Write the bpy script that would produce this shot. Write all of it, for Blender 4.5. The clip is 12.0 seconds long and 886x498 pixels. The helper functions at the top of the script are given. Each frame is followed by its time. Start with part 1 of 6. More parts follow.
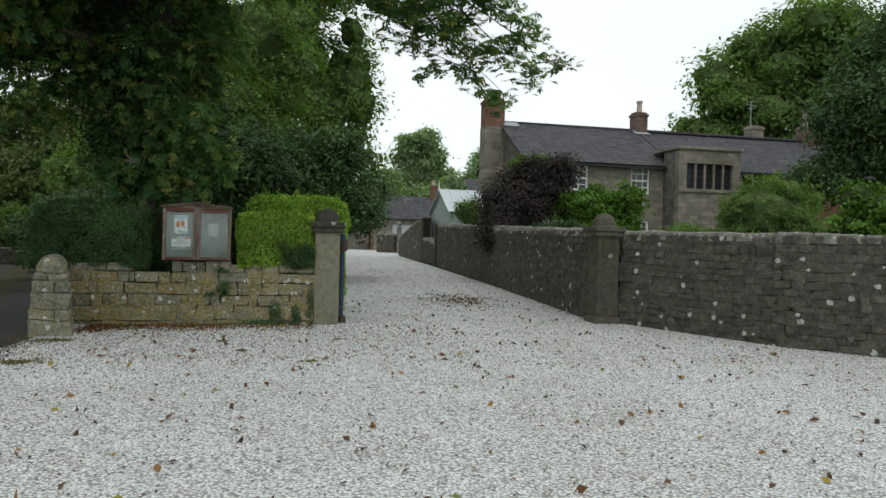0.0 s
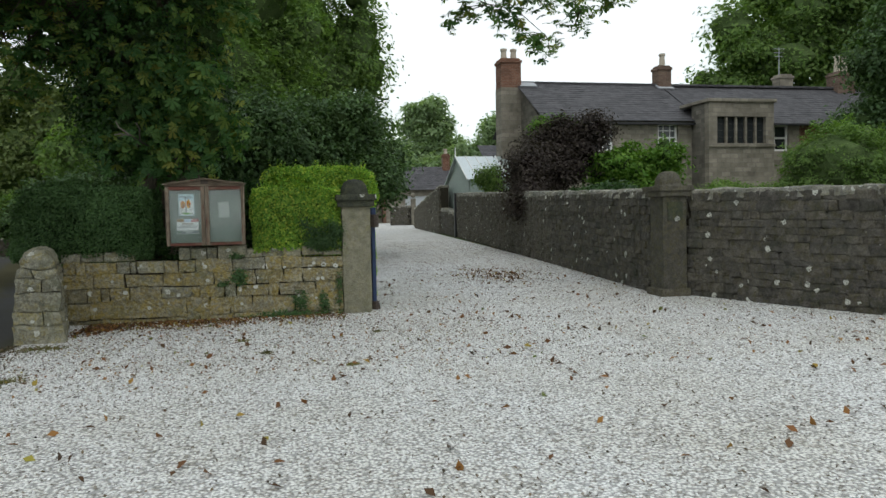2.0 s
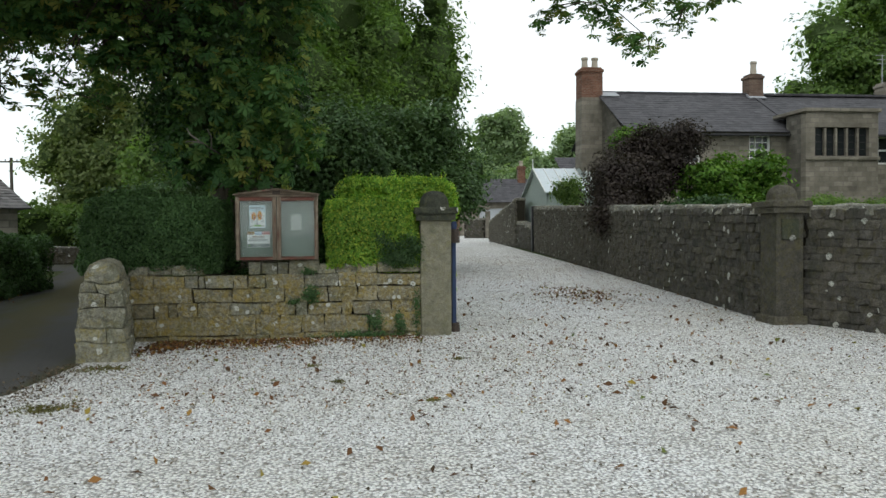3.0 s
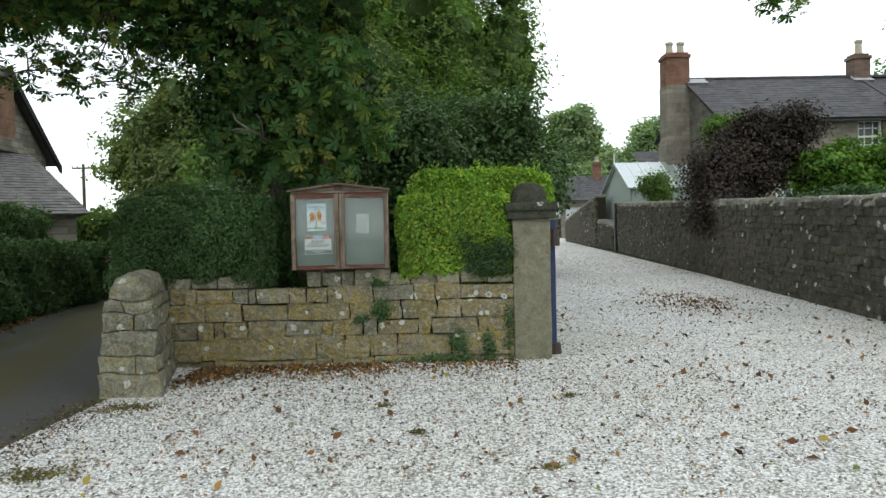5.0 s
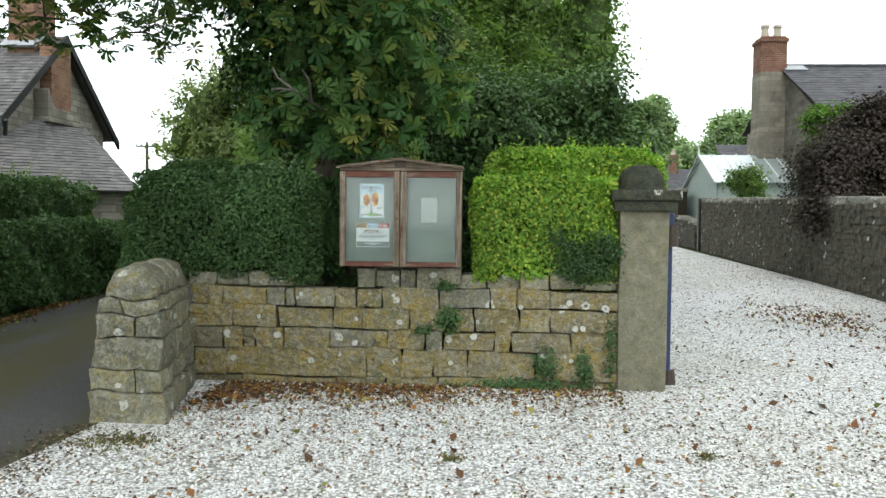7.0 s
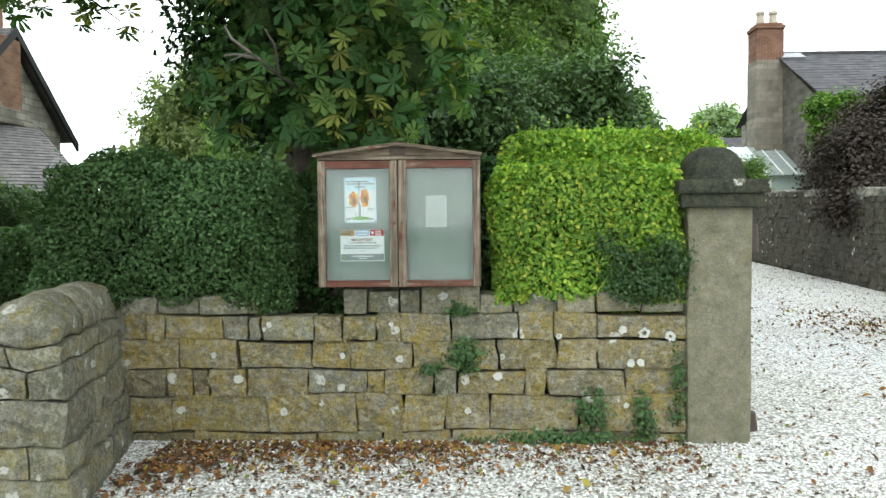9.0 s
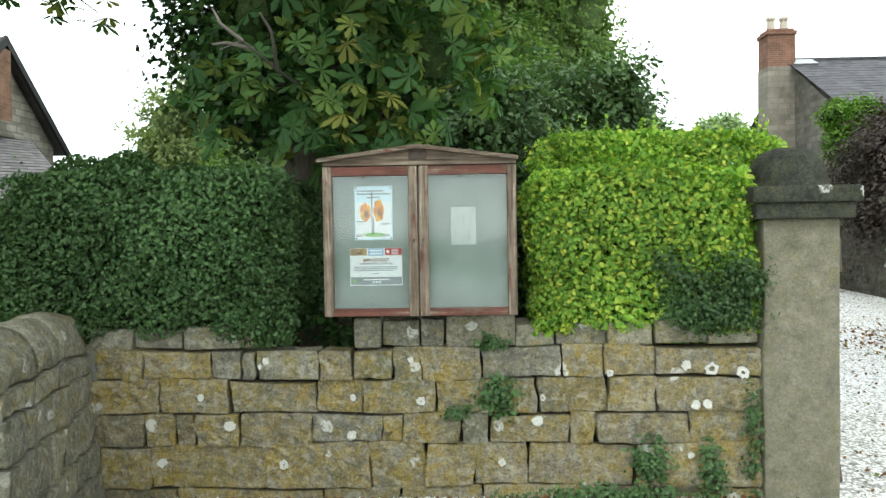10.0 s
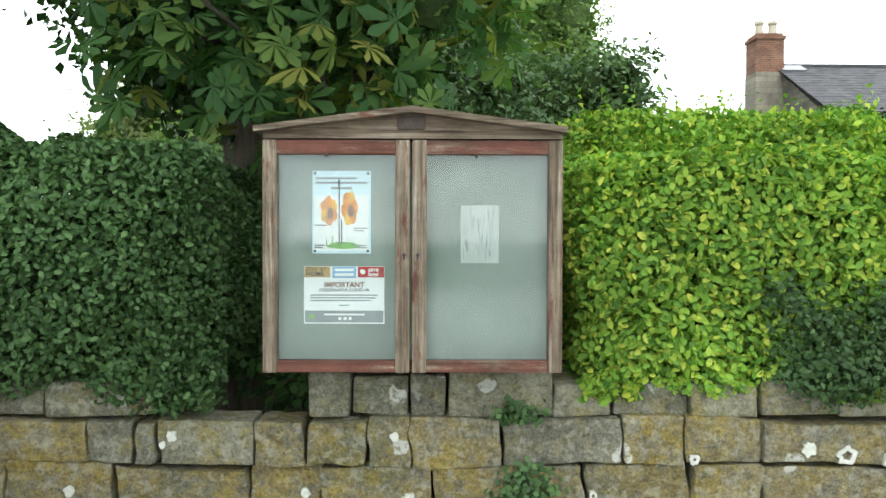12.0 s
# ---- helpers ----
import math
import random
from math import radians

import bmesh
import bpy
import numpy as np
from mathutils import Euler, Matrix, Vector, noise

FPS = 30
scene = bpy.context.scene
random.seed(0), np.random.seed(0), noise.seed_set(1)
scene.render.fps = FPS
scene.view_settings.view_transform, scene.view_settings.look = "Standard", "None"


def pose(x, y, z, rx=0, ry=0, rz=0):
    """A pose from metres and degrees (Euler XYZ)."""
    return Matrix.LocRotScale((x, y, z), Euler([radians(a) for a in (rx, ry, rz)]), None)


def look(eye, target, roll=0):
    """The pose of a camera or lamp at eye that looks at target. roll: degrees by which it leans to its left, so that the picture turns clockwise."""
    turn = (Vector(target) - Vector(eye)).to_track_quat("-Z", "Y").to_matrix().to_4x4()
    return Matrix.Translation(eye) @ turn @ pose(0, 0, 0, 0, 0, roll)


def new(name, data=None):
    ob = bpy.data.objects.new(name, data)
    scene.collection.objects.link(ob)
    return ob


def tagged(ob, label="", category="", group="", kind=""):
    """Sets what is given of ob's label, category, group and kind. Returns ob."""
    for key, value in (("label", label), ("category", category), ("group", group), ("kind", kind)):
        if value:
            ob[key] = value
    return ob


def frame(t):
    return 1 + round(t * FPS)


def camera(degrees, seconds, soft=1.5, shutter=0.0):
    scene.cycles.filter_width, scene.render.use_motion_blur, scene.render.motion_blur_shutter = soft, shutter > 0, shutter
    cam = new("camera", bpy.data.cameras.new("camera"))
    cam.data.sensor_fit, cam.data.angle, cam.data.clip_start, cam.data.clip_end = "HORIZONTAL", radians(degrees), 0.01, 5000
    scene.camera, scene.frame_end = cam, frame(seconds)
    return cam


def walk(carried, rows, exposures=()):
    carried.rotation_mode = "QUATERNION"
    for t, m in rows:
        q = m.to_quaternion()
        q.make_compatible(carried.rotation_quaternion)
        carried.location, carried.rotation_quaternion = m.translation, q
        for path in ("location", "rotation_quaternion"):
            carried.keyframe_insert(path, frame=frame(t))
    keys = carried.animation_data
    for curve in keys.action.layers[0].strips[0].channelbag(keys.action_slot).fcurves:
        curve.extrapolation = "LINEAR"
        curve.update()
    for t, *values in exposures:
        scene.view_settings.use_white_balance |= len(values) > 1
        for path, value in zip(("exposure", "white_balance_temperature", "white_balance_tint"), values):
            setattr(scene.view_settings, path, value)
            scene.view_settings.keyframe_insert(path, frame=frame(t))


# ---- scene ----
cam = camera(61.1, 12.0)
METRES, EYE, TILT, LEAN, TURN = 9.434, 1.5, 0.0, 0.0, -13.0
ROWS = [
    (0.0, 0.0, 0.0, 0.0, 0.01, -0.22, -1.38),
    (0.5, -0.0158, 0.0393, -0.0001, -1.05, -1.62, -0.16),
    (1.0, -0.0275, 0.0835, 0.0031, 3.1, -2.93, 0.48),
    (1.5, -0.0446, 0.1254, 0.0018, 0.69, -1.25, 0.7),
    (2.0, -0.0548, 0.1674, 0.0016, 0.64, -2.5, 1.22),
    (2.5, -0.0636, 0.2111, 0.0049, 4.45, -1.85, 0.51),
    (4.5, -0.1189, 0.3844, 0.0067, 8.09, -1.21, 0.59),
    (5.0, -0.1258, 0.4288, 0.0065, 11.35, -1.36, 1.32),
    (5.5, -0.14, 0.4689, 0.0057, 12.75, -1.63, 0.9),
    (6.0, -0.1547, 0.507, 0.0087, 12.28, -1.9, 0.99),
    (6.5, -0.1651, 0.5515, 0.0094, 17.54, -1.95, 0.16),
    (7.0, -0.1798, 0.5909, 0.0074, 16.12, -2.1, -0.6),
    (9.0, -0.2424, 0.7354, 0.0102, 14.67, -2.1, 0.5),
    (9.5, -0.256, 0.7726, 0.0122, 16.57, -2.08, 0.46),
    (10.0, -0.2764, 0.8058, 0.0129, 14.75, -1.2, 0.88),
    (10.5, -0.2897, 0.8411, 0.0128, 15.07, -1.43, 0.1),
    (11.0, -0.2999, 0.8761, 0.0155, 16.41, -0.91, -1.4),
    (11.5, -0.3166, 0.9088, 0.0164, 12.6, -0.84, -1.02),
    (12.0, -0.3244, 0.9408, 0.0158, 12.55, -0.91, -0.17),
]
EXPO = [(0.0, -0.84, 6500, 5), (2.5, -0.7, 6500, 5), (4.5, -0.43, 6500, 5), (6.5, 0.07, 6500, 5), (9.0, 0.52, 6500, 3), (12.0, 0.72, 6500, 3)]
walk(cam, [(t, pose(0, 0, EYE, TILT, LEAN, TURN) @ pose(METRES * x, METRES * y, METRES * z, 90 + pitch, roll, yaw)) for t, x, y, z, yaw, pitch, roll in ROWS], EXPO)

# ---- world and sun: bright overcast ----
world = bpy.data.worlds.new("overcast")
scene.world = world
world.use_nodes = True
wn, wl = world.node_tree.nodes, world.node_tree.links
sky = wn.new("ShaderNodeTexSky")
sky.sky_type, sky.sun_disc = "NISHITA", False
sky.sun_elevation, sky.sun_rotation = radians(58), radians(193)
bg_sky = wn["Background"]
bg_sky.inputs["Strength"].default_value = 0.05
wl.new(sky.outputs[0], bg_sky.inputs["Color"])
cloud_tex = wn.new("ShaderNodeTexNoise")
cloud_tex.inputs["Scale"].default_value = 1.6
cloud_tex.inputs["Detail"].default_value = 5
cloud_ramp = wn.new("ShaderNodeValToRGB")
cloud_ramp.color_ramp.elements[0].position, cloud_ramp.color_ramp.elements[0].color = 0.3, (0.86, 0.94, 1.0, 1)
cloud_ramp.color_ramp.elements[1].position, cloud_ramp.color_ramp.elements[1].color = 0.6, (1.0, 1.0, 1.0, 1)
bg_cloud = wn.new("ShaderNodeBackground")
bg_cloud.inputs["Strength"].default_value = 1.7
both = wn.new("ShaderNodeAddShader")
wl.new(cloud_tex.outputs["Fac"], cloud_ramp.inputs[0])
wl.new(cloud_ramp.outputs[0], bg_cloud.inputs["Color"])
wl.new(bg_sky.outputs[0], both.inputs[0])
wl.new(bg_cloud.outputs[0], both.inputs[1])
wl.new(both.outputs[0], wn["World Output"].inputs["Surface"])
sun_data = bpy.data.lights.new("sun", "SUN")
sun_data.energy, sun_data.angle, sun_data.color = 0.9, radians(25), (1.0, 0.96, 0.9)
sun = new("sun", sun_data)
sun.matrix_world = look((-5, -10, 36), (0, 12, 0))


# ---- materials ----
def mat(name, rough=0.8, metal=0.0, spec=0.3):
    m = bpy.data.materials.new(name)
    m.use_nodes = True
    b = m.node_tree.nodes["Principled BSDF"]
    b.inputs["Roughness"].default_value = rough
    b.inputs["Metallic"].default_value = metal
    b.inputs["Specular IOR Level"].default_value = spec
    return m, m.node_tree.nodes, m.node_tree.links, b


def where(n, l, scale=(1, 1, 1)):
    g = n.new("ShaderNodeNewGeometry")
    mp = n.new("ShaderNodeMapping")
    mp.inputs["Scale"].default_value = scale
    l.new(g.outputs["Position"], mp.inputs["Vector"])
    return mp.outputs[0]


def noise_tex(n, l, vec, scale, detail=4, rough=0.55):
    t = n.new("ShaderNodeTexNoise")
    t.inputs["Scale"].default_value, t.inputs["Detail"].default_value, t.inputs["Roughness"].default_value = scale, detail, rough
    l.new(vec, t.inputs["Vector"])
    return t.outputs["Fac"]


def ramp(n, l, fac, *stops):
    r = n.new("ShaderNodeValToRGB")
    e = r.color_ramp.elements
    while len(e) < len(stops):
        e.new(0.5)
    for i, (p, c) in enumerate(stops):
        e[i].position = p
        e[i].color = (*c, 1) if len(c) == 3 else c
    l.new(fac, r.inputs[0])
    return r.outputs[0]


def grey(v):
    return (v, v, v)


def mix(n, l, fac, a, b, kind="MIX"):
    m = n.new("ShaderNodeMix")
    m.data_type, m.blend_type = "RGBA", kind
    for sock, v in ((m.inputs[0], fac), (m.inputs[6], a), (m.inputs[7], b)):
        if isinstance(v, (int, float)):
            sock.default_value = v
        elif isinstance(v, tuple):
            sock.default_value = (*v, 1)
        else:
            l.new(v, sock)
    return m.outputs[2]


def bump(n, l, b, height, strength=0.5, dist=0.01):
    k = n.new("ShaderNodeBump")
    k.inputs["Strength"].default_value, k.inputs["Distance"].default_value = strength, dist
    l.new(height, k.inputs["Height"])
    l.new(k.outputs[0], b.inputs["Normal"])


def piece_random(n):
    return n.new("ShaderNodeObjectInfo").outputs["Random"]


def island_random(n):
    return n.new("ShaderNodeNewGeometry").outputs["Random Per Island"]


def stone_mat(name, dark, light, ochre, ochre_amt, lichen_size, lichen_amt, moss=(0.05, 0.07, 0.03), moss_amt=0.3, pits=0.6, pale=0.0):
    m, n, l, b = mat(name, 0.92, 0, 0.15)
    v = where(n, l)
    base = ramp(n, l, noise_tex(n, l, v, 9, 8, 0.65), (0.3, dark), (0.72, light))
    vary = ramp(n, l, piece_random(n), (0.0, grey(0.74)), (0.5, grey(0.95)), (1.0, (1.2, 1.16, 1.08)))
    base = mix(n, l, 1.0, base, vary, "MULTIPLY")
    o = ramp(n, l, noise_tex(n, l, v, 11, 10, 0.82), (0.5 - ochre_amt * 0.2, grey(0)), (0.6 - ochre_amt * 0.1, grey(0.92)))
    share = ramp(n, l, noise_tex(n, l, v, 1.9, 4, 0.6), (0.3, grey(0.25)), (0.5, grey(1.0)))
    o = mix(n, l, 1.0, o, share, "MULTIPLY")
    o = mix(n, l, 1.0, o, ramp(n, l, piece_random(n), (0.0, grey(0.4)), (0.3, grey(0.95)), (1.0, grey(1.0))), "MULTIPLY")
    base = mix(n, l, o, base, ochre)
    pit = ramp(n, l, noise_tex(n, l, v, 38, 7, 0.75), (0.36, grey(0.35)), (0.52, grey(1.0)), (0.7, grey(1.25)))
    base = mix(n, l, pits, base, pit, "MULTIPLY")
    ms = ramp(n, l, noise_tex(n, l, v, 2.3, 5, 0.6), (0.52, grey(0)), (0.75, grey(moss_amt)))
    base = mix(n, l, ms, base, moss)
    fine = ramp(n, l, noise_tex(n, l, v, 95, 5, 0.75), (0.34, grey(0.5)), (0.5, grey(0.95)), (0.66, grey(1.4)))
    base = mix(n, l, min(0.8, pits + 0.2), base, fine, "MULTIPLY")
    mottle = ramp(n, l, noise_tex(n, l, v, 24, 7, 0.72), (0.52, grey(0)), (0.6, grey(pale)))
    base = mix(n, l, mottle, base, (0.5, 0.49, 0.4))
    vo = n.new("ShaderNodeTexVoronoi")
    vo.inputs["Scale"].default_value = lichen_size
    wob = n.new("ShaderNodeTexNoise")
    wob.inputs["Scale"].default_value = 18
    add = n.new("ShaderNodeMixRGB")
    add.blend_type, add.inputs[0].default_value = "ADD", 0.06
    l.new(v, add.inputs[1])
    l.new(v, wob.inputs["Vector"])
    l.new(wob.outputs["Color"], add.inputs[2])
    l.new(add.outputs[0], vo.inputs["Vector"])
    near = ramp(n, l, vo.outputs["Distance"], (0.19, grey(1)), (0.225, grey(0)))
    sep = n.new("ShaderNodeSeparateColor")
    l.new(vo.outputs["Color"], sep.inputs[0])
    some = ramp(n, l, sep.outputs[0], (1 - lichen_amt - 0.03, grey(0)), (1 - lichen_amt, grey(1)))
    both_ = mix(n, l, 1.0, near, some, "MULTIPLY")
    worn = ramp(n, l, noise_tex(n, l, v, 42, 4, 0.7), (0.4, grey(0.1)), (0.5, grey(0.95)))
    both_ = mix(n, l, 1.0, both_, worn, "MULTIPLY")
    base = mix(n, l, both_, base, (0.62, 0.62, 0.56))
    l.new(base, b.inputs["Base Color"])
    bump(n, l, b, noise_tex(n, l, v, 30, 9, 0.78), 1.0, 0.03)
    return m


SANDSTONE = stone_mat("sandstone", (0.15, 0.138, 0.1), (0.39, 0.365, 0.28), (0.345, 0.258, 0.066), 0.35, 6.5, 0.25, (0.1, 0.115, 0.05), 0.5, pale=0.42)
GREYSTONE = stone_mat("grey_sandstone", (0.16, 0.154, 0.115), (0.42, 0.405, 0.32), (0.32, 0.265, 0.1), 0.05, 6.5, 0.36, (0.09, 0.105, 0.05), 0.5, pale=0.42)
RUBBLE = stone_mat("dark_rubble", (0.056, 0.052, 0.047), (0.19, 0.178, 0.158), (0.1, 0.09, 0.05), 0.1, 5.0, 0.3, (0.035, 0.045, 0.025), 0.5)
COPE = stone_mat("coping_stone", (0.16, 0.16, 0.14), (0.4, 0.39, 0.35), (0.26, 0.24, 0.15), 0.0, 8.0, 0.7)
ASHLAR = stone_mat("pier_stone", (0.15, 0.147, 0.112), (0.29, 0.28, 0.222), (0.24, 0.225, 0.13), 0.05, 3.0, 0.02, (0.12, 0.125, 0.07), 0.5, 0.25)
CAPSTONE = stone_mat("cap_stone", (0.045, 0.05, 0.04), (0.12, 0.125, 0.095), (0.1, 0.1, 0.05), 0.1, 5.0, 0.03)
DARKPIER = stone_mat("dark_pier_stone", (0.07, 0.065, 0.055), (0.16, 0.15, 0.125), (0.12, 0.11, 0.06), 0.1, 5.0, 0.05)


def mortar_mat(name, c):
    m, n, l, b = mat(name, 1.0, 0, 0.05)
    v = where(n, l)
    l.new(ramp(n, l, noise_tex(n, l, v, 30, 5), (0.3, tuple(k * 0.5 for k in c)), (0.7, c)), b.inputs["Base Color"])
    bump(n, l, b, noise_tex(n, l, v, 40, 4), 0.7, 0.02)
    return m


MORTAR = mortar_mat("earth_mortar", (0.05, 0.045, 0.034))
# Solid crown and hedge cores; shade among the leaves is put into their colours.
SHADE_CORE = mortar_mat("shaded_crown_core", (0.05, 0.08, 0.028))
SHADE_CORE_GOLD = mortar_mat("shaded_golden_core", (0.06, 0.09, 0.02))
# Lighter core colour, as if daylight reached the inner leaves.
LIT_CORE = mortar_mat("sunlit_leaf_core", (0.11, 0.16, 0.06))
SHADE_CORE_PRIVET = mortar_mat("shaded_privet_core", (0.03, 0.045, 0.02))
SHADE_CORE_COPPER = mortar_mat("shaded_copper_core", (0.022, 0.015, 0.013))
SOIL = mortar_mat("soil", (0.05, 0.04, 0.025))


def gravel_mat():
    m, n, l, b = mat("limestone_gravel", 0.85, 0, 0.25)
    v = where(n, l)
    vo = n.new("ShaderNodeTexVoronoi")
    vo.inputs["Scale"].default_value = 44
    l.new(v, vo.inputs["Vector"])
    sep = n.new("ShaderNodeSeparateColor")
    l.new(vo.outputs["Color"], sep.inputs[0])
    chips = ramp(n, l, sep.outputs[0], (0.0, (0.36, 0.335, 0.295)), (0.1, (0.56, 0.54, 0.51)), (0.24, (0.74, 0.73, 0.71)), (0.6, (0.85, 0.85, 0.84)), (1.0, (0.94, 0.94, 0.93)))
    gap = ramp(n, l, vo.outputs["Distance"], (0.36, grey(1)), (0.5, grey(0.75)), (0.66, grey(0.42)))
    base = mix(n, l, 1.0, chips, gap, "MULTIPLY")
    damp = ramp(n, l, noise_tex(n, l, v, 0.55, 6, 0.6), (0.4, (1, 1, 1)), (0.75, (0.87, 0.85, 0.79)))
    base = mix(n, l, 1.0, base, damp, "MULTIPLY")
    dirt = ramp(n, l, noise_tex(n, l, v, 7, 6, 0.7), (0.57, grey(0)), (0.74, grey(0.6)))
    base = mix(n, l, dirt, base, (0.16, 0.135, 0.095))
    l.new(base, b.inputs["Base Color"])
    h = ramp(n, l, vo.outputs["Distance"], (0.0, grey(1)), (0.7, grey(0)))
    bump(n, l, b, h, 1.0, 0.012)
    return m


GRAVEL = gravel_mat()


def island_mat(name, stops, rough=0.85, spec=0.2):
    m, n, l, b = mat(name, rough, 0, spec)
    c = ramp(n, l, island_random(n), *stops)
    v = where(n, l)
    f = ramp(n, l, noise_tex(n, l, v, 160, 2), (0.3, grey(0.75)), (0.7, grey(1.1)))
    l.new(mix(n, l, 0.7, c, f, "MULTIPLY"), b.inputs["Base Color"])
    return m


CHIP = island_mat("limestone_chip", [(0.0, (0.18, 0.16, 0.13)), (0.08, (0.34, 0.31, 0.26)), (0.16, (0.64, 0.63, 0.61)), (0.5, (0.76, 0.76, 0.75)), (1.0, (0.92, 0.92, 0.91))])
FALLEN = island_mat("fallen_leaf", [(0.0, (0.05, 0.034, 0.02)), (0.35, (0.12, 0.06, 0.028)), (0.62, (0.2, 0.09, 0.035)), (0.85, (0.3, 0.15, 0.04)), (0.93, (0.3, 0.26, 0.05)), (1.0, (0.09, 0.13, 0.03))], 0.75)
LITTER = island_mat("dark_leaf_litter", [(0.0, (0.05, 0.042, 0.03)), (0.5, (0.11, 0.085, 0.055)), (1.0, (0.2, 0.15, 0.1))], 0.9)


def tarmac_mat():
    m, n, l, b = mat("worn_tarmac", 0.95, 0, 0.1)
    v = where(n, l)
    base = ramp(n, l, noise_tex(n, l, v, 60, 4, 0.7), (0.3, (0.045, 0.044, 0.042)), (0.7, (0.1, 0.098, 0.094)))
    base = mix(n, l, ramp(n, l, noise_tex(n, l, where(n, l, (1.1, 0.16, 1)), 1.3, 5, 0.6), (0.44, grey(0)), (0.6, grey(0.85))), base, (0.06, 0.06, 0.024))
    base = mix(n, l, ramp(n, l, noise_tex(n, l, v, 0.8, 3), (0.4, grey(0)), (0.7, grey(0.4))), base, (0.09, 0.09, 0.088))
    dot = n.new("ShaderNodeVectorMath")
    dot.operation = "DOT_PRODUCT"
    dot.inputs[1].default_value = (0.25, 0.055, 0)
    l.new(v, dot.inputs[0])
    wander = n.new("ShaderNodeMath")
    wander.operation = "MULTIPLY_ADD"
    l.new(noise_tex(n, l, v, 2.2, 7, 0.7), wander.inputs[0])
    wander.inputs[1].default_value = 0.3
    l.new(dot.outputs["Value"], wander.inputs[2])
    shift = n.new("ShaderNodeMath")
    shift.operation = "ADD"
    l.new(wander.outputs[0], shift.inputs[0])
    shift.inputs[1].default_value = 0.8
    band = ramp(n, l, shift.outputs[0], (0.38, grey(0)), (0.46, grey(0.9)), (0.54, grey(0.9)), (0.64, grey(0)))
    base = mix(n, l, band, base, (0.075, 0.068, 0.034))
    l.new(base, b.inputs["Base Color"])
    bump(n, l, b, noise_tex(n, l, v, 120, 3), 0.5, 0.006)
    return m


TARMAC = tarmac_mat()


def ground_mat():
    m, n, l, b = mat("grass_and_earth", 0.95, 0, 0.1)
    v = where(n, l)
    g = ramp(n, l, noise_tex(n, l, v, 14, 6, 0.7), (0.3, (0.03, 0.045, 0.015)), (0.7, (0.08, 0.115, 0.035)))
    l.new(mix(n, l, ramp(n, l, noise_tex(n, l, v, 0.7, 5), (0.45, grey(0)), (0.7, grey(0.8))), g, (0.07, 0.06, 0.035)), b.inputs["Base Color"])
    bump(n, l, b, noise_tex(n, l, v, 40, 4), 0.8, 0.03)
    return m


EARTH = ground_mat()


def leaf_mat(name, *cols, trans=0.3, rough=0.6):
    m, n, l, b = mat(name, rough + 0.05, 0, 0.18)
    k = len(cols) - 1
    c = ramp(n, l, island_random(n), *[(i / k, col) for i, col in enumerate(cols)])
    v = where(n, l)
    big = ramp(n, l, noise_tex(n, l, v, 0.9, 4), (0.35, grey(0.7)), (0.7, grey(1.2)))
    c = mix(n, l, 1.0, c, big, "MULTIPLY")
    l.new(c, b.inputs["Base Color"])
    tr = n.new("ShaderNodeBsdfTranslucent")
    l.new(mix(n, l, 1.0, c, (1.3, 1.5, 0.6), "MULTIPLY"), tr.inputs["Color"])
    ms = n.new("ShaderNodeMixShader")
    ms.inputs[0].default_value = trans
    l.new(b.outputs[0], ms.inputs[1])
    l.new(tr.outputs[0], ms.inputs[2])
    l.new(ms.outputs[0], n["Material Output"].inputs["Surface"])
    return m


L_CHESTNUT = leaf_mat("chestnut_leaf", (0.04, 0.095, 0.03), (0.058, 0.13, 0.042), (0.078, 0.16, 0.05), (0.1, 0.185, 0.052), (0.15, 0.22, 0.055), (0.25, 0.25, 0.06), trans=0.36)
L_IVY = leaf_mat("ivy_leaf", (0.015, 0.04, 0.012), (0.03, 0.07, 0.018), (0.05, 0.1, 0.025), trans=0.12, rough=0.4)
L_DARK = leaf_mat("dark_green_leaf", (0.045, 0.085, 0.034), (0.075, 0.135, 0.05), (0.12, 0.19, 0.075), trans=0.22, rough=0.42)
L_LIME = leaf_mat("lime_leaf", (0.085, 0.145, 0.045), (0.135, 0.215, 0.062), (0.2, 0.285, 0.092), trans=0.4)
L_PALE = leaf_mat("pale_green_leaf", (0.11, 0.15, 0.055), (0.165, 0.215, 0.08), (0.24, 0.285, 0.12), trans=0.38)
L_GOLD = leaf_mat("golden_privet_leaf", (0.085, 0.19, 0.035), (0.16, 0.32, 0.05), (0.225, 0.4, 0.06), (0.29, 0.46, 0.07), (0.36, 0.5, 0.075), (0.56, 0.6, 0.1))
L_PRIVET = leaf_mat("green_privet_leaf", (0.036, 0.074, 0.026), (0.06, 0.116, 0.04), (0.1, 0.175, 0.062), trans=0.2, rough=0.42)
L_BRIGHT = leaf_mat("bright_green_leaf", (0.06, 0.14, 0.02), (0.1, 0.2, 0.03), (0.17, 0.28, 0.05))
L_PURPLE = leaf_mat("copper_leaf", (0.038, 0.03, 0.028), (0.056, 0.044, 0.04), (0.085, 0.068, 0.056), trans=0.15)
L_RUST = leaf_mat("rust_red_leaf", (0.1, 0.03, 0.015), (0.2, 0.06, 0.025), (0.26, 0.11, 0.04))
L_DRY = leaf_mat("dry_grass_and_moss", (0.1, 0.085, 0.035), (0.15, 0.14, 0.05), (0.2, 0.19, 0.08), trans=0.2)
# Far leaves are paled, with the haze put into their colour.
L_FAR = leaf_mat("haze_paled_leaf", (0.16, 0.23, 0.125), (0.22, 0.3, 0.16), (0.3, 0.38, 0.22), trans=0.4)


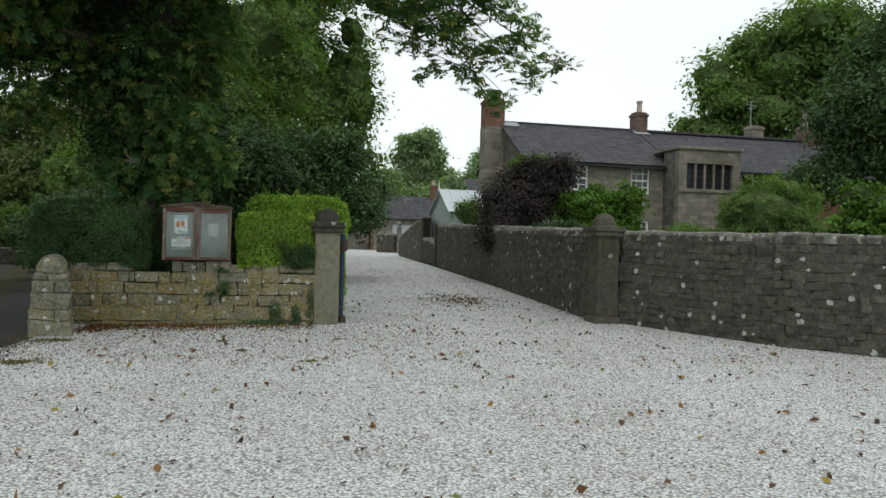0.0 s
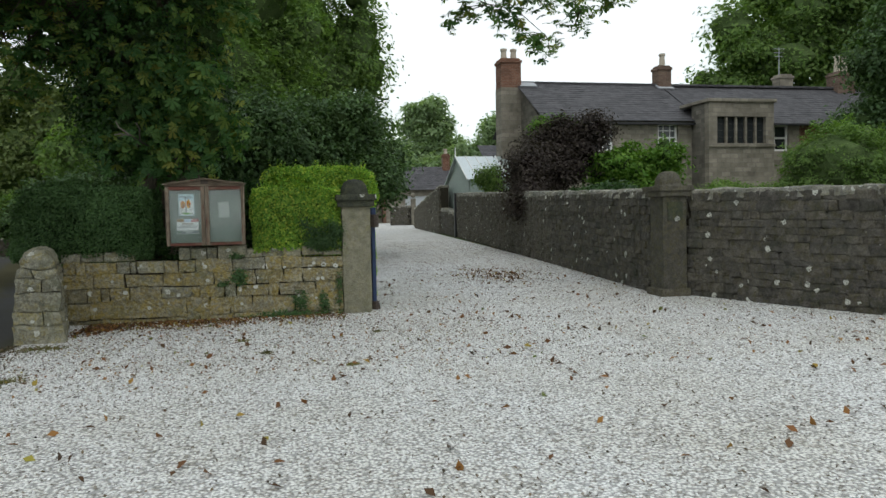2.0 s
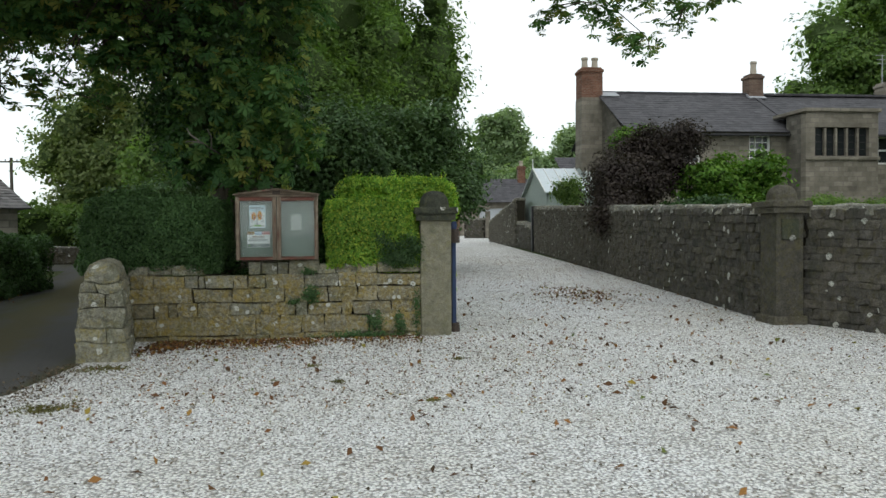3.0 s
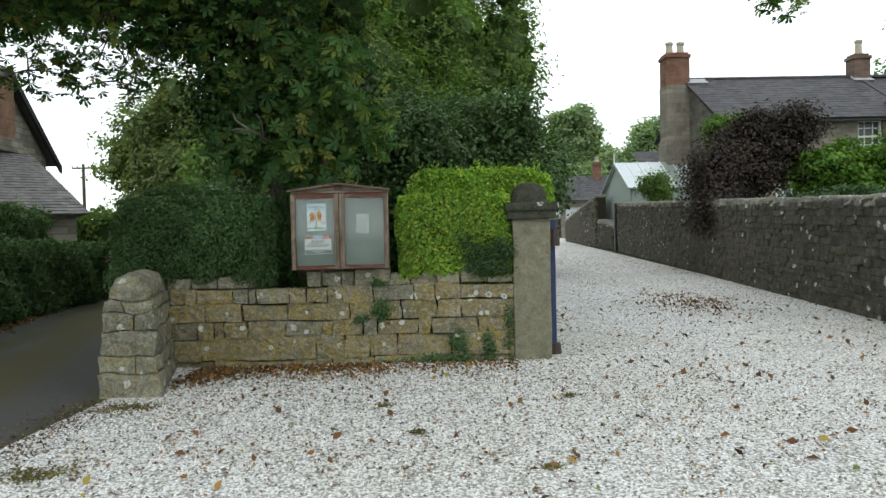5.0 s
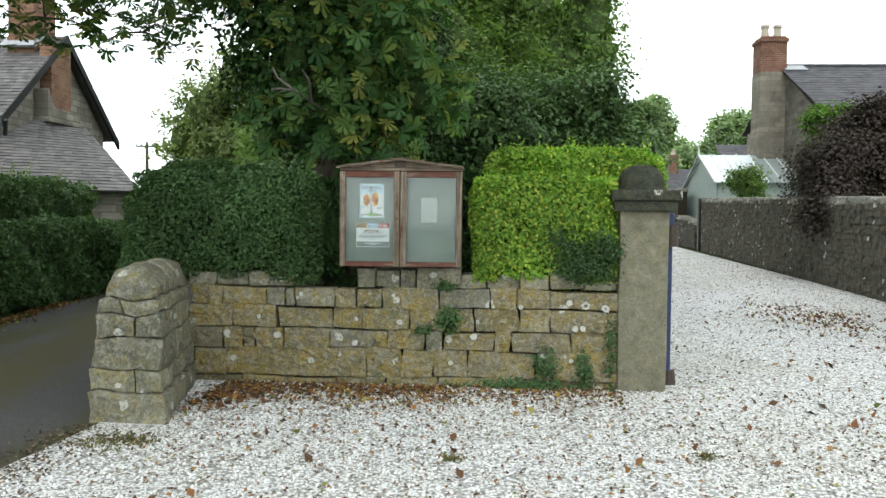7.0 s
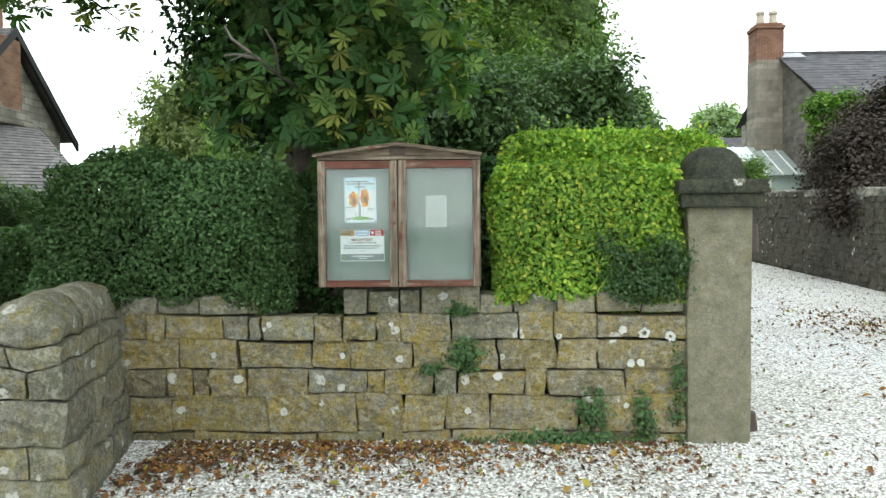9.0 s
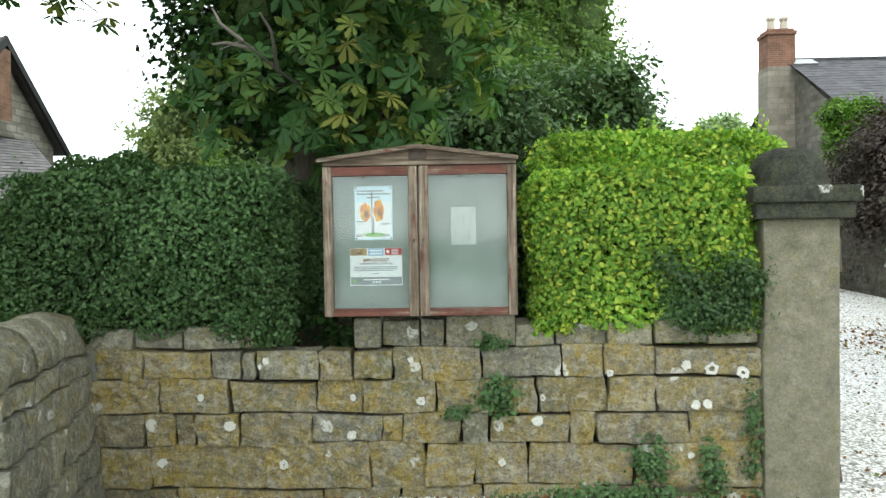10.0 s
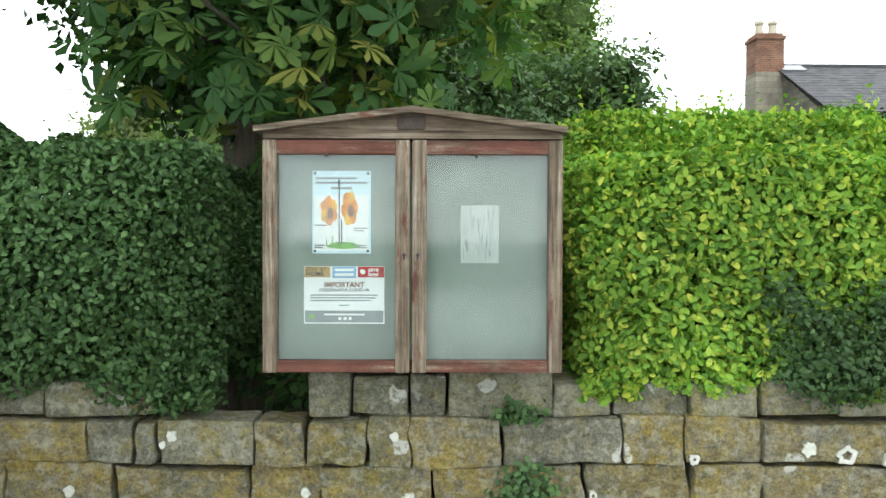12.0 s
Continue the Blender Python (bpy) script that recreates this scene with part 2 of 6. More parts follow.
def bark_mat():
    m, n, l, b = mat("bark", 0.95, 0, 0.1)
    v = where(n, l, (6, 6, 1.2))
    f = noise_tex(n, l, v, 3.5, 8, 0.7)
    l.new(ramp(n, l, f, (0.3, (0.045, 0.037, 0.028)), (0.7, (0.15, 0.125, 0.096))), b.inputs["Base Color"])
    bump(n, l, b, f, 1.0, 0.05)
    return m


BARK = bark_mat()
DEADWOOD = island_mat("dead_wood", [(0, (0.1, 0.09, 0.075)), (1, (0.17, 0.15, 0.13))])


def facade_mat(name, dark, light, joint, bw, bh, axis="x"):
    m, n, l, b = mat(name, 0.92, 0, 0.12)
    g = n.new("ShaderNodeNewGeometry")
    s = n.new("ShaderNodeSeparateXYZ")
    c = n.new("ShaderNodeCombineXYZ")
    l.new(g.outputs["Position"], s.inputs[0])
    l.new(s.outputs[0 if axis == "x" else 1], c.inputs[0])
    l.new(s.outputs[2], c.inputs[1])
    br = n.new("ShaderNodeTexBrick")
    br.inputs["Scale"].default_value = 1.0
    br.inputs["Brick Width"].default_value, br.inputs["Row Height"].default_value = bw, bh
    br.inputs["Mortar Size"].default_value = bh * 0.08
    br.inputs["Color1"].default_value, br.inputs["Color2"].default_value, br.inputs["Mortar"].default_value = (*dark, 1), (*light, 1), (*joint, 1)
    l.new(c.outputs[0], br.inputs["Vector"])
    v = where(n, l)
    st = ramp(n, l, noise_tex(n, l, v, 1.7, 7, 0.7), (0.3, grey(0.6)), (0.7, grey(1.15)))
    col = mix(n, l, 1.0, br.outputs["Color"], st, "MULTIPLY")
    l.new(col, b.inputs["Base Color"])
    hh = mix(n, l, 0.5, br.outputs["Fac"], noise_tex(n, l, v, 14, 6, 0.7))
    bump(n, l, b, hh, 0.6, 0.03)
    b.inputs["Roughness"].default_value = 0.9
    return m


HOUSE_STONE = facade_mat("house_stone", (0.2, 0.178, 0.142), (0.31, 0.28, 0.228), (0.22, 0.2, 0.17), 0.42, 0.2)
# Side walls: the same coursing along y, in darker tones than the front.
HOUSE_STONE_Y = facade_mat("house_side_stone", (0.13, 0.12, 0.1), (0.22, 0.2, 0.17), (0.15, 0.14, 0.12), 0.42, 0.2, "y")
BRICK_X = facade_mat("red_brick", (0.16, 0.078, 0.052), (0.23, 0.115, 0.078), (0.25, 0.2, 0.16), 0.225, 0.075)
BRICK_Y = facade_mat("red_brick_side", (0.24, 0.13, 0.085), (0.33, 0.19, 0.125), (0.28, 0.22, 0.17), 0.225, 0.075, "y")
OLD_BRICK = facade_mat("sooty_brick", (0.13, 0.085, 0.066), (0.19, 0.13, 0.1), (0.2, 0.17, 0.14), 0.225, 0.075)
LODGE_STONE = facade_mat("lodge_stone", (0.22, 0.205, 0.17), (0.36, 0.335, 0.28), (0.21, 0.195, 0.165), 0.4, 0.17, "y")


def roof_mat(name, dark, light):
    m, n, l, b = mat(name, 0.7, 0, 0.3)
    v = where(n, l)
    c = ramp(n, l, noise_tex(n, l, v, 5, 8, 0.75), (0.3, dark), (0.7, light))
    is_ = ramp(n, l, island_random(n), (0, grey(0.7)), (1, grey(1.2)))
    c = mix(n, l, 1.0, c, is_, "MULTIPLY")
    l.new(c, b.inputs["Base Color"])
    bump(n, l, b, noise_tex(n, l, v, 20, 4), 0.4, 0.02)
    return m


SLATE = roof_mat("grey_slate", (0.042, 0.04, 0.045), (0.088, 0.084, 0.09))
# Brown tile tones lifted to carry the sky's pale reflection on the lodge roof.
TILE = roof_mat("sheen_paled_brown_tile", (0.085, 0.08, 0.08), (0.175, 0.165, 0.16))


def plain(name, c, rough=0.6, metal=0.0, spec=0.4, var=0.12, scale=12):
    m, n, l, b = mat(name, rough, metal, spec)
    v = where(n, l)
    lo, hi = tuple(k * (1 - var) for k in c), tuple(min(1, k * (1 + var)) for k in c)
    l.new(ramp(n, l, noise_tex(n, l, v, scale, 5, 0.65), (0.3, lo), (0.7, hi)), b.inputs["Base Color"])
    bump(n, l, b, noise_tex(n, l, v, scale * 4, 3), 0.2, 0.004)
    return m


WHITE = plain("white_paint", (0.75, 0.75, 0.73), 0.5)
LEAD = plain("lead_flashing", (0.33, 0.34, 0.36), 0.6)
POT = plain("clay_pot", (0.42, 0.37, 0.3), 0.8)
BLACK = plain("black_paint", (0.02, 0.02, 0.022), 0.5)
LICHEN = plain("white_lichen", (0.46, 0.46, 0.41), 0.9, var=0.2, scale=60)
BLUE = plain("blue_paint", (0.024, 0.042, 0.105), 0.6, var=0.35)
RUST = plain("weathered_iron", (0.06, 0.045, 0.035), 0.8, var=0.4, scale=40)
SAGE = plain("sage_painted_boards", (0.3, 0.36, 0.33), 0.6)
GLAZE = plain("white_glazed_roof", (0.56, 0.62, 0.65), 0.3, spec=0.5)
DULL_GLASS = plain("dull_greenhouse_glass", (0.25, 0.29, 0.28), 0.3, spec=0.5, var=0.3)
TEAL = plain("teal_sheet_roof", (0.2, 0.55, 0.47), 0.5)
PALE_DOOR = plain("pale_painted_door", (0.5, 0.53, 0.56), 0.6)
BACKING = plain("grey_green_felt", (0.27, 0.315, 0.29), 0.95, spec=0.1, var=0.17, scale=3.5)
PAPER = plain("white_paper", (0.9, 0.91, 0.92), 0.6, var=0.02)
PAPER_BLUE = plain("pale_blue_print", (0.68, 0.84, 0.92), 0.6, var=0.08)
OLD_PAPER = plain("faded_paper", (0.52, 0.56, 0.54), 0.8, var=0.12, scale=30)
INK = plain("dark_ink", (0.06, 0.07, 0.08), 0.7)
INK_GREY = plain("grey_ink", (0.3, 0.33, 0.35), 0.7)
ORANGE = plain("orange_print", (0.72, 0.24, 0.012), 0.6, var=0.35, scale=60)
YELLOW_INK = plain("amber_print", (0.85, 0.42, 0.02), 0.6, var=0.3, scale=60)
BROWN_INK = plain("brown_print", (0.2, 0.07, 0.02), 0.6)
GREEN_INK = plain("green_print", (0.25, 0.5, 0.15), 0.6, var=0.3, scale=60)
RED_INK = plain("red_print", (0.5, 0.04, 0.04), 0.6)
BLUE_INK = plain("light_blue_print", (0.3, 0.5, 0.75), 0.6)
TAN_INK = plain("tan_print", (0.5, 0.32, 0.14), 0.6)
PEN = plain("pole_wood", (0.1, 0.085, 0.07), 0.9)


def wood_mat(name, axis, red):
    m, n, l, b = mat(name, 0.8, 0, 0.2)
    sc = {"x": (1.2, 30, 30), "z": (30, 30, 1.2)}[axis]
    v = where(n, l, sc)
    gr = noise_tex(n, l, v, 2.0, 8, 0.7)
    bare = ramp(n, l, gr, (0.3, (0.05, 0.036, 0.026)), (0.48, (0.15, 0.115, 0.082)), (0.6, (0.25, 0.205, 0.155)), (0.72, (0.44, 0.39, 0.32)))
    paint = ramp(n, l, gr, (0.3, (0.06, 0.026, 0.02)), (0.7, (0.17, 0.07, 0.05)))
    w = ramp(n, l, noise_tex(n, l, where(n, l, {"x": (3, 14, 14), "z": (14, 14, 3)}[axis]), 1.6, 8, 0.75), (0.5 - red, grey(0)), (0.6 - red * 0.6, grey(1)))
    c = mix(n, l, w, bare, paint)
    check = ramp(n, l, noise_tex(n, l, where(n, l, {"x": (1.5, 60, 60), "z": (60, 60, 1.5)}[axis]), 2.4, 4, 0.6), (0.3, grey(0.25)), (0.4, grey(1)))
    c = mix(n, l, 0.8, c, check, "MULTIPLY")
    grime = ramp(n, l, noise_tex(n, l, where(n, l), 9, 6, 0.7), (0.35, grey(0.6)), (0.6, grey(1.08)))
    l.new(mix(n, l, 0.8, c, grime, "MULTIPLY"), b.inputs["Base Color"])
    bump(n, l, b, gr, 0.6, 0.006)
    return m


WOOD_V = wood_mat("weathered_wood_upright", "z", -0.04)
WOOD_H = wood_mat("red_painted_wood", "x", 0.16)
WOOD_ROOF = wood_mat("weathered_wood_roof", "x", -0.08)


def glass_mat(name, tint=(0.95, 0.97, 0.96)):
    m, n, l, b = mat(name)
    t, g, f, ms = n.new("ShaderNodeBsdfTransparent"), n.new("ShaderNodeBsdfGlossy"), n.new("ShaderNodeFresnel"), n.new("ShaderNodeMixShader")
    t.inputs["Color"].default_value = (*tint, 1)
    g.inputs["Roughness"].default_value = 0.06
    f.inputs["IOR"].default_value = 1.5
    l.new(f.outputs[0], ms.inputs[0])
    l.new(t.outputs[0], ms.inputs[1])
    l.new(g.outputs[0], ms.inputs[2])
    v = where(n, l)
    film_ = n.new("ShaderNodeBsdfDiffuse")
    film_.inputs["Color"].default_value = (0.6, 0.65, 0.65, 1)
    over = n.new("ShaderNodeMixShader")
    mist = ramp(n, l, noise_tex(n, l, v, 3.2, 8, 0.68), (0.45, grey(0.0)), (0.62, grey(0.05)), (0.75, grey(0.16)))
    l.new(mist, over.inputs[0])
    l.new(ms.outputs[0], over.inputs[1])
    l.new(film_.outputs[0], over.inputs[2])
    l.new(over.outputs[0], n["Material Output"].inputs["Surface"])
    return m


GLASS = glass_mat("misted_glass")
DARK_GLASS = plain("dark_window_glass", (0.025, 0.028, 0.03), 0.12, spec=0.6)


# ---- mesh helpers ----
def link(name, data, material, parent=None, label="", smooth=False):
    data.materials.append(material)
    if smooth:
        for p in data.polygons:
            p.use_smooth = True
    ob = new(name, data)
    if parent is not None:
        ob.parent = parent
    if label:
        ob["label"] = label
    return ob


def part(name, bm, material, parent=None, label="", smooth=False):
    data = bpy.data.meshes.new(name)
    bm.normal_update()
    bm.to_mesh(data)
    bm.free()
    return link(name, data, material, parent, label, smooth)


def empty(name, label, category, group="", kind="", at=(0, 0, 0)):
    ob = new(name)
    ob.location = at
    return tagged(ob, label, category, group, kind)


def box(bm, x0, x1, y0, y1, z0, z1, bevel=0.0, m=None):
    r = bmesh.ops.create_cube(bm, size=1.0)
    vs = r["verts"]
    for v in vs:
        v.co = Vector((x0 + (v.co.x + 0.5) * (x1 - x0), y0 + (v.co.y + 0.5) * (y1 - y0), z0 + (v.co.z + 0.5) * (z1 - z0)))
        if m is not None:
            v.co = m @ v.co
    if bevel:
        es = list({e for v in vs for e in v.link_edges})
        bmesh.ops.bevel(bm, geom=es, offset=bevel, segments=2, profile=0.6, affect="EDGES", clamp_overlap=True)
    return bm


def a_box(*a, **k):
    return box(bmesh.new(), *a, **k)


def poly(bm, pts):
    return bm.faces.new([bm.verts.new(p) for p in pts])


def prism(bm, pts, offset):
    """A closed solid: the outline pts pushed along offset."""
    a = [bm.verts.new(p) for p in pts]
    b = [bm.verts.new(Vector(p) + Vector(offset)) for p in pts]
    bm.faces.new(a)
    bm.faces.new(b[::-1])
    for i in range(len(a)):
        j = (i + 1) % len(a)
        bm.faces.new((a[j], a[i], b[i], b[j]))
    bmesh.ops.recalc_face_normals(bm, faces=bm.faces[:])
    return bm


def tube(bm, pts, radii, sides=8):
    rings = []
    for i, p in enumerate(pts):
        p = Vector(p)
        d = (Vector(pts[min(i + 1, len(pts) - 1)]) - Vector(pts[max(i - 1, 0)])).normalized()
        u = d.cross(Vector((0.3, 0.9, 0.2))).normalized()
        w = d.cross(u)
        rings.append([bm.verts.new(p + radii[i] * (math.cos(a) * u + math.sin(a) * w)) for a in [2 * math.pi * k / sides for k in range(sides)]])
    for a, b in zip(rings, rings[1:]):
        for k in range(sides):
            bm.faces.new((a[k], a[(k + 1) % sides], b[(k + 1) % sides], b[k]))
    bm.faces.new(rings[0][::-1])
    bm.faces.new(rings[-1])
    return bm


def gz(y):
    return 0.0185 * y if y < 70 else 1.295 + 0.004 * (y - 70)


# ---- foliage helpers ----
RNG = np.random.default_rng(7)


def unit(a):
    return a / np.maximum(np.linalg.norm(a, axis=1, keepdims=True), 1e-9)


def quads_mesh(name, v4):
    """A mesh of loose four-cornered leaves, v4 of shape (n, 4, 3)."""
    n = len(v4)
    me = bpy.data.meshes.new(name)
    me.vertices.add(4 * n)
    me.vertices.foreach_set("co", v4.reshape(-1).astype(np.float32))
    me.loops.add(4 * n)
    me.loops.foreach_set("vertex_index", np.arange(4 * n, dtype=np.int32))
    me.polygons.add(n)
    me.polygons.foreach_set("loop_start", np.arange(0, 4 * n, 4, dtype=np.int32))
    me.update(calc_edges=True)
    return me


def simple_leaves(pos, nrm, size, slim=0.5):
    n = len(pos)
    t = unit(np.cross(nrm, RNG.normal(size=(n, 3))))
    s = np.cross(nrm, t)
    L = size * RNG.uniform(0.7, 1.25, (n, 1))
    W = L * slim
    base, tip = pos - t * L * 0.5, pos + t * L * 0.5 - nrm * L * 0.12
    mid = pos + nrm * L * 0.08
    return np.stack([base, mid + s * W * 0.5, tip, mid - s * W * 0.5], 1)


def palm_leaves(pos, nrm, size):
    """Leaves of seven folded leaflets, broad near their tips, round one stalk end, as a horse chestnut has: (n, 36, 3)."""
    n = len(pos)
    t = unit(np.cross(nrm, RNG.normal(size=(n, 3))))
    s = np.cross(nrm, t)
    L0 = size * RNG.uniform(0.7, 1.2, (n, 1))
    droop = RNG.uniform(0.12, 0.5, (n, 1))
    out = [pos]
    for k in range(-3, 4):
        a = radians(k * 44) + RNG.normal(0, 0.09, (n, 1))
        d = t * np.cos(a) + s * np.sin(a)
        e = s * np.cos(a) - t * np.sin(a)
        L = L0 * (1.05 - 0.16 * abs(k)) * RNG.uniform(0.85, 1.1, (n, 1))
        fold = 0.06 * L
        for along, wide, low in ((0.36, 0.09, 0.05), (0.74, 0.2, 0.45)):
            for side in (-1, 1):
                out.append(pos + d * L * along + e * L * wide * side - nrm * (L * droop * low + fold * (0.5 + along)))
        out.append(pos + d * L - nrm * L * droop)
    return np.stack(out, 1)


def leaflets_mesh(name, v):
    """A mesh of loose palmate leaves, v of shape (n, 36, 3), two faces to a leaflet."""
    n = len(v)
    one = []
    for k in range(7):
        o = 1 + 5 * k
        one += [0, o, o + 2, o + 4, 0, o + 4, o + 3, o + 1]
    idx = (np.arange(n)[:, None] * 36 + np.array(one)[None]).reshape(-1)
    me = bpy.data.meshes.new(name)
    me.vertices.add(36 * n)
    me.vertices.foreach_set("co", v.reshape(-1).astype(np.float32))
    me.loops.add(len(idx))
    me.loops.foreach_set("vertex_index", idx.astype(np.int32))
    me.polygons.add(len(idx) // 4)
    me.polygons.foreach_set("loop_start", np.arange(0, len(idx), 4, dtype=np.int32))
    me.update(calc_edges=True)
    return me


def folded_leaves(pos, nrm, size, slim=0.6):
    """Oval leaves folded along the midrib: (n, 6, 3)."""
    n = len(pos)
    t = unit(np.cross(nrm, RNG.normal(size=(n, 3))))
    s = np.cross(nrm, t)
    L = size * RNG.uniform(0.7, 1.25, (n, 1))
    W, up = L * slim * 0.5, nrm * L * 0.1
    a, b = pos - t * L * 0.2 + up, pos + t * L * 0.2 + up * 0.8
    return np.stack([pos - t * L * 0.5, a + s * W * 0.85, b + s * W * 0.9, pos + t * L * 0.5 - up * 0.8, b - s * W * 0.9, a - s * W * 0.85], 1)


def folded_mesh(name, v6):
    n = len(v6)
    idx = (np.arange(n)[:, None] * 6 + np.array([0, 1, 2, 3, 0, 3, 4, 5])[None]).reshape(-1)
    me = bpy.data.meshes.new(name)
    me.vertices.add(6 * n)
    me.vertices.foreach_set("co", v6.reshape(-1).astype(np.float32))
    me.loops.add(8 * n)
    me.loops.foreach_set("vertex_index", idx.astype(np.int32))
    me.polygons.add(2 * n)
    me.polygons.foreach_set("loop_start", np.arange(0, 8 * n, 4, dtype=np.int32))
    me.update(calc_edges=True)
    return me


def lumps(d, k=1.0):
    return 0.5 + 0.25 * np.sin(d[:, 0] * 5.1 * k + 1.3) * np.cos(d[:, 1] * 4.3 * k + 0.4) + 0.25 * np.sin(d[:, 2] * 6.2 * k + d[:, 0] * 3.1)


def clumps(blobs, count, per, sig, inner=0.72, flat=0.6):
    """Leaf places and normals: count clumps over the shells of the blobs (centre, radii), per leaves in each."""
    w = np.array([(r[0] * r[1] + r[1] * r[2] + r[0] * r[2]) for _, r in blobs])
    pick = RNG.choice(len(blobs), count, p=w / w.sum())
    c = np.array([b[0] for b in blobs])[pick]
    r = np.array([b[1] for b in blobs])[pick]
    d = unit(RNG.normal(size=(count, 3)))
    rad = RNG.uniform(inner, 1.0, (count, 1)) * (0.74 + 0.42 * lumps(d, 1.5)[:, None])
    p = c + d * r * rad
    pos = np.repeat(p, per, 0) + RNG.normal(size=(count * per, 3)) * np.array([sig, sig, sig * flat])
    nrm = unit(np.repeat(d, per, 0) * 0.75 + np.array([0, 0, 0.6]) + RNG.normal(size=(count * per, 3)) * 0.45)
    return pos, nrm


def shell(name, bm, parent, blobs, material, k=0.7):
    """Solid lumpy cores inside a crown, whose colour stands for its shaded depth."""
    for c, r in blobs:
        q = bmesh.ops.create_icosphere(bm, subdivisions=2, radius=1.0)
        for v in q["verts"]:
            f = k * (0.85 + 0.55 * noise.noise(v.co * 3.3 + Vector(c)))
            v.co = Vector((c[0] + v.co.x * r[0] * f, c[1] + v.co.y * r[1] * f, c[2] + v.co.z * r[2] * f))
    return part(name, bm, material, parent)


def puffs(blobs, k=9):
    """Each blob broken up into smaller, uneven clumps of growth."""
    out = []
    for c, r in blobs:
        out.append((c, tuple(0.72 * q for q in r)))
        for _ in range(k):
            d = Vector((random.gauss(0, 1), random.gauss(0, 1), random.gauss(0.25, 0.8))).normalized()
            f, g = random.uniform(0.5, 0.78), random.uniform(0.28, 0.5)
            out.append(((c[0] + d.x * r[0] * f, c[1] + d.y * r[1] * f, c[2] + d.z * r[2] * f), tuple(g * q for q in r)))
    return out


def tree(name, label, blobs, trunk, material, leaf, count, per, sig, slim=0.55, core=0.66, category="tree", group="", clipped=False):
    """trunk: (x, y, radius, height); limbs run from it to each blob."""
    x, y, r, h = trunk
    z0 = gz(y) - 0.1
    ob = empty(name, label, category, group, at=(0, 0, 0))
    bm = bmesh.new()
    tube(bm, [(x, y, z0), (x + 0.03, y, z0 + h * 0.3), (x - 0.05, y + 0.05, z0 + h * 0.7), (x, y, z0 + h)], [r * 1.3, r, r * 0.85, r * 0.5], 10)
    part("trunk", bm, BARK, ob, smooth=True)
    for c, rr in blobs:
        bm = bmesh.new()
        a = Vector((x, y, min(z0 + h * 0.75, c[2])))
        b = Vector(c)
        m_ = (a + b) / 2 + Vector((0, 0, 0.2))
        tube(bm, [a, m_, b], [r * 0.45, r * 0.3, r * 0.12], 6)
        part("limb", bm, BARK, ob, smooth=True)
    masses = blobs if clipped else puffs(blobs)
    pos, nrm = clumps(masses, int(count * 1.05), per, sig * 0.85, inner=0.7)
    crown = link("crown", quads_mesh("crown", simple_leaves(pos, nrm, leaf * 1.1, slim)), material, ob)
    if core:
        shell("inner_foliage", bmesh.new(), crown, masses, {L_PURPLE: SHADE_CORE_COPPER, L_LIME: LIT_CORE, L_PALE: LIT_CORE, L_FAR: LIT_CORE}.get(material, SHADE_CORE), core)
    return ob


def box_leaves(x0, x1, y0, y1, z0, z1, n, depth, rough=0.05, crown=0.12):
    """Places on the faces of a clipped hedge (not its underside), with a soft uneven surface."""
    ar = np.array([(y1 - y0) * (z1 - z0)] * 2 + [(x1 - x0) * (z1 - z0)] * 2 + [(x1 - x0) * (y1 - y0)])
    f = RNG.choice(5, n, p=ar / ar.sum())
    u = RNG.random((n, 3))
    u[f == 0, 0], u[f == 1, 0], u[f == 2, 1], u[f == 3, 1], u[f == 4, 2] = 0, 1, 0, 1, 1
    nr = np.array([(-1, 0, 0), (1, 0, 0), (0, -1, 0), (0, 1, 0), (0, 0, 1.0)])[f]
    p = np.array([x0, y0, z0]) + u * np.array([x1 - x0, y1 - y0, z1 - z0])
    c = np.array([(x0 + x1) / 2, (y0 + y1) / 2, (z0 + z1) / 2])
    h = np.array([x1 - x0, y1 - y0, z1 - z0]) / 2
    q = np.abs((p - c) / h)
    edge = np.sort(q, 1)[:, 1]
    p = p - nr * (np.clip(edge - 0.65, 0, 1) ** 2 * 2.2 * min(h))[:, None]
    r = min(crown, h[0], h[1])
    u = np.clip((np.abs(p[:, :2] - c[:2]) - (h[:2] - r)) / r, 0, 1)
    top = np.clip((p[:, 2] - c[2]) / h[2], 0, 1)
    p[:, 2] -= crown * top ** 2 * (2 - np.sqrt(1 - u[:, 0] ** 2) - np.sqrt(1 - u[:, 1] ** 2))
    wob = 1.2 * np.sin(p[:, 0] * 2.7 + p[:, 1] * 2.2 + 1) * np.cos(p[:, 2] * 3.4) + np.sin(p[:, 0] * 6.1) * np.cos(p[:, 2] * 5.3 + p[:, 1] * 4.4) + 0.6 * np.sin(p[:, 0] * 15 + p[:, 1] * 12) * np.cos(p[:, 2] * 14)
    p = p + nr * (wob[:, None] * rough) - nr * RNG.random((n, 1)) ** 1.5 * depth
    return p, unit(nr * 0.9 + np.array([0, 0, 0.4]) + RNG.normal(size=(n, 3)) * 0.75)


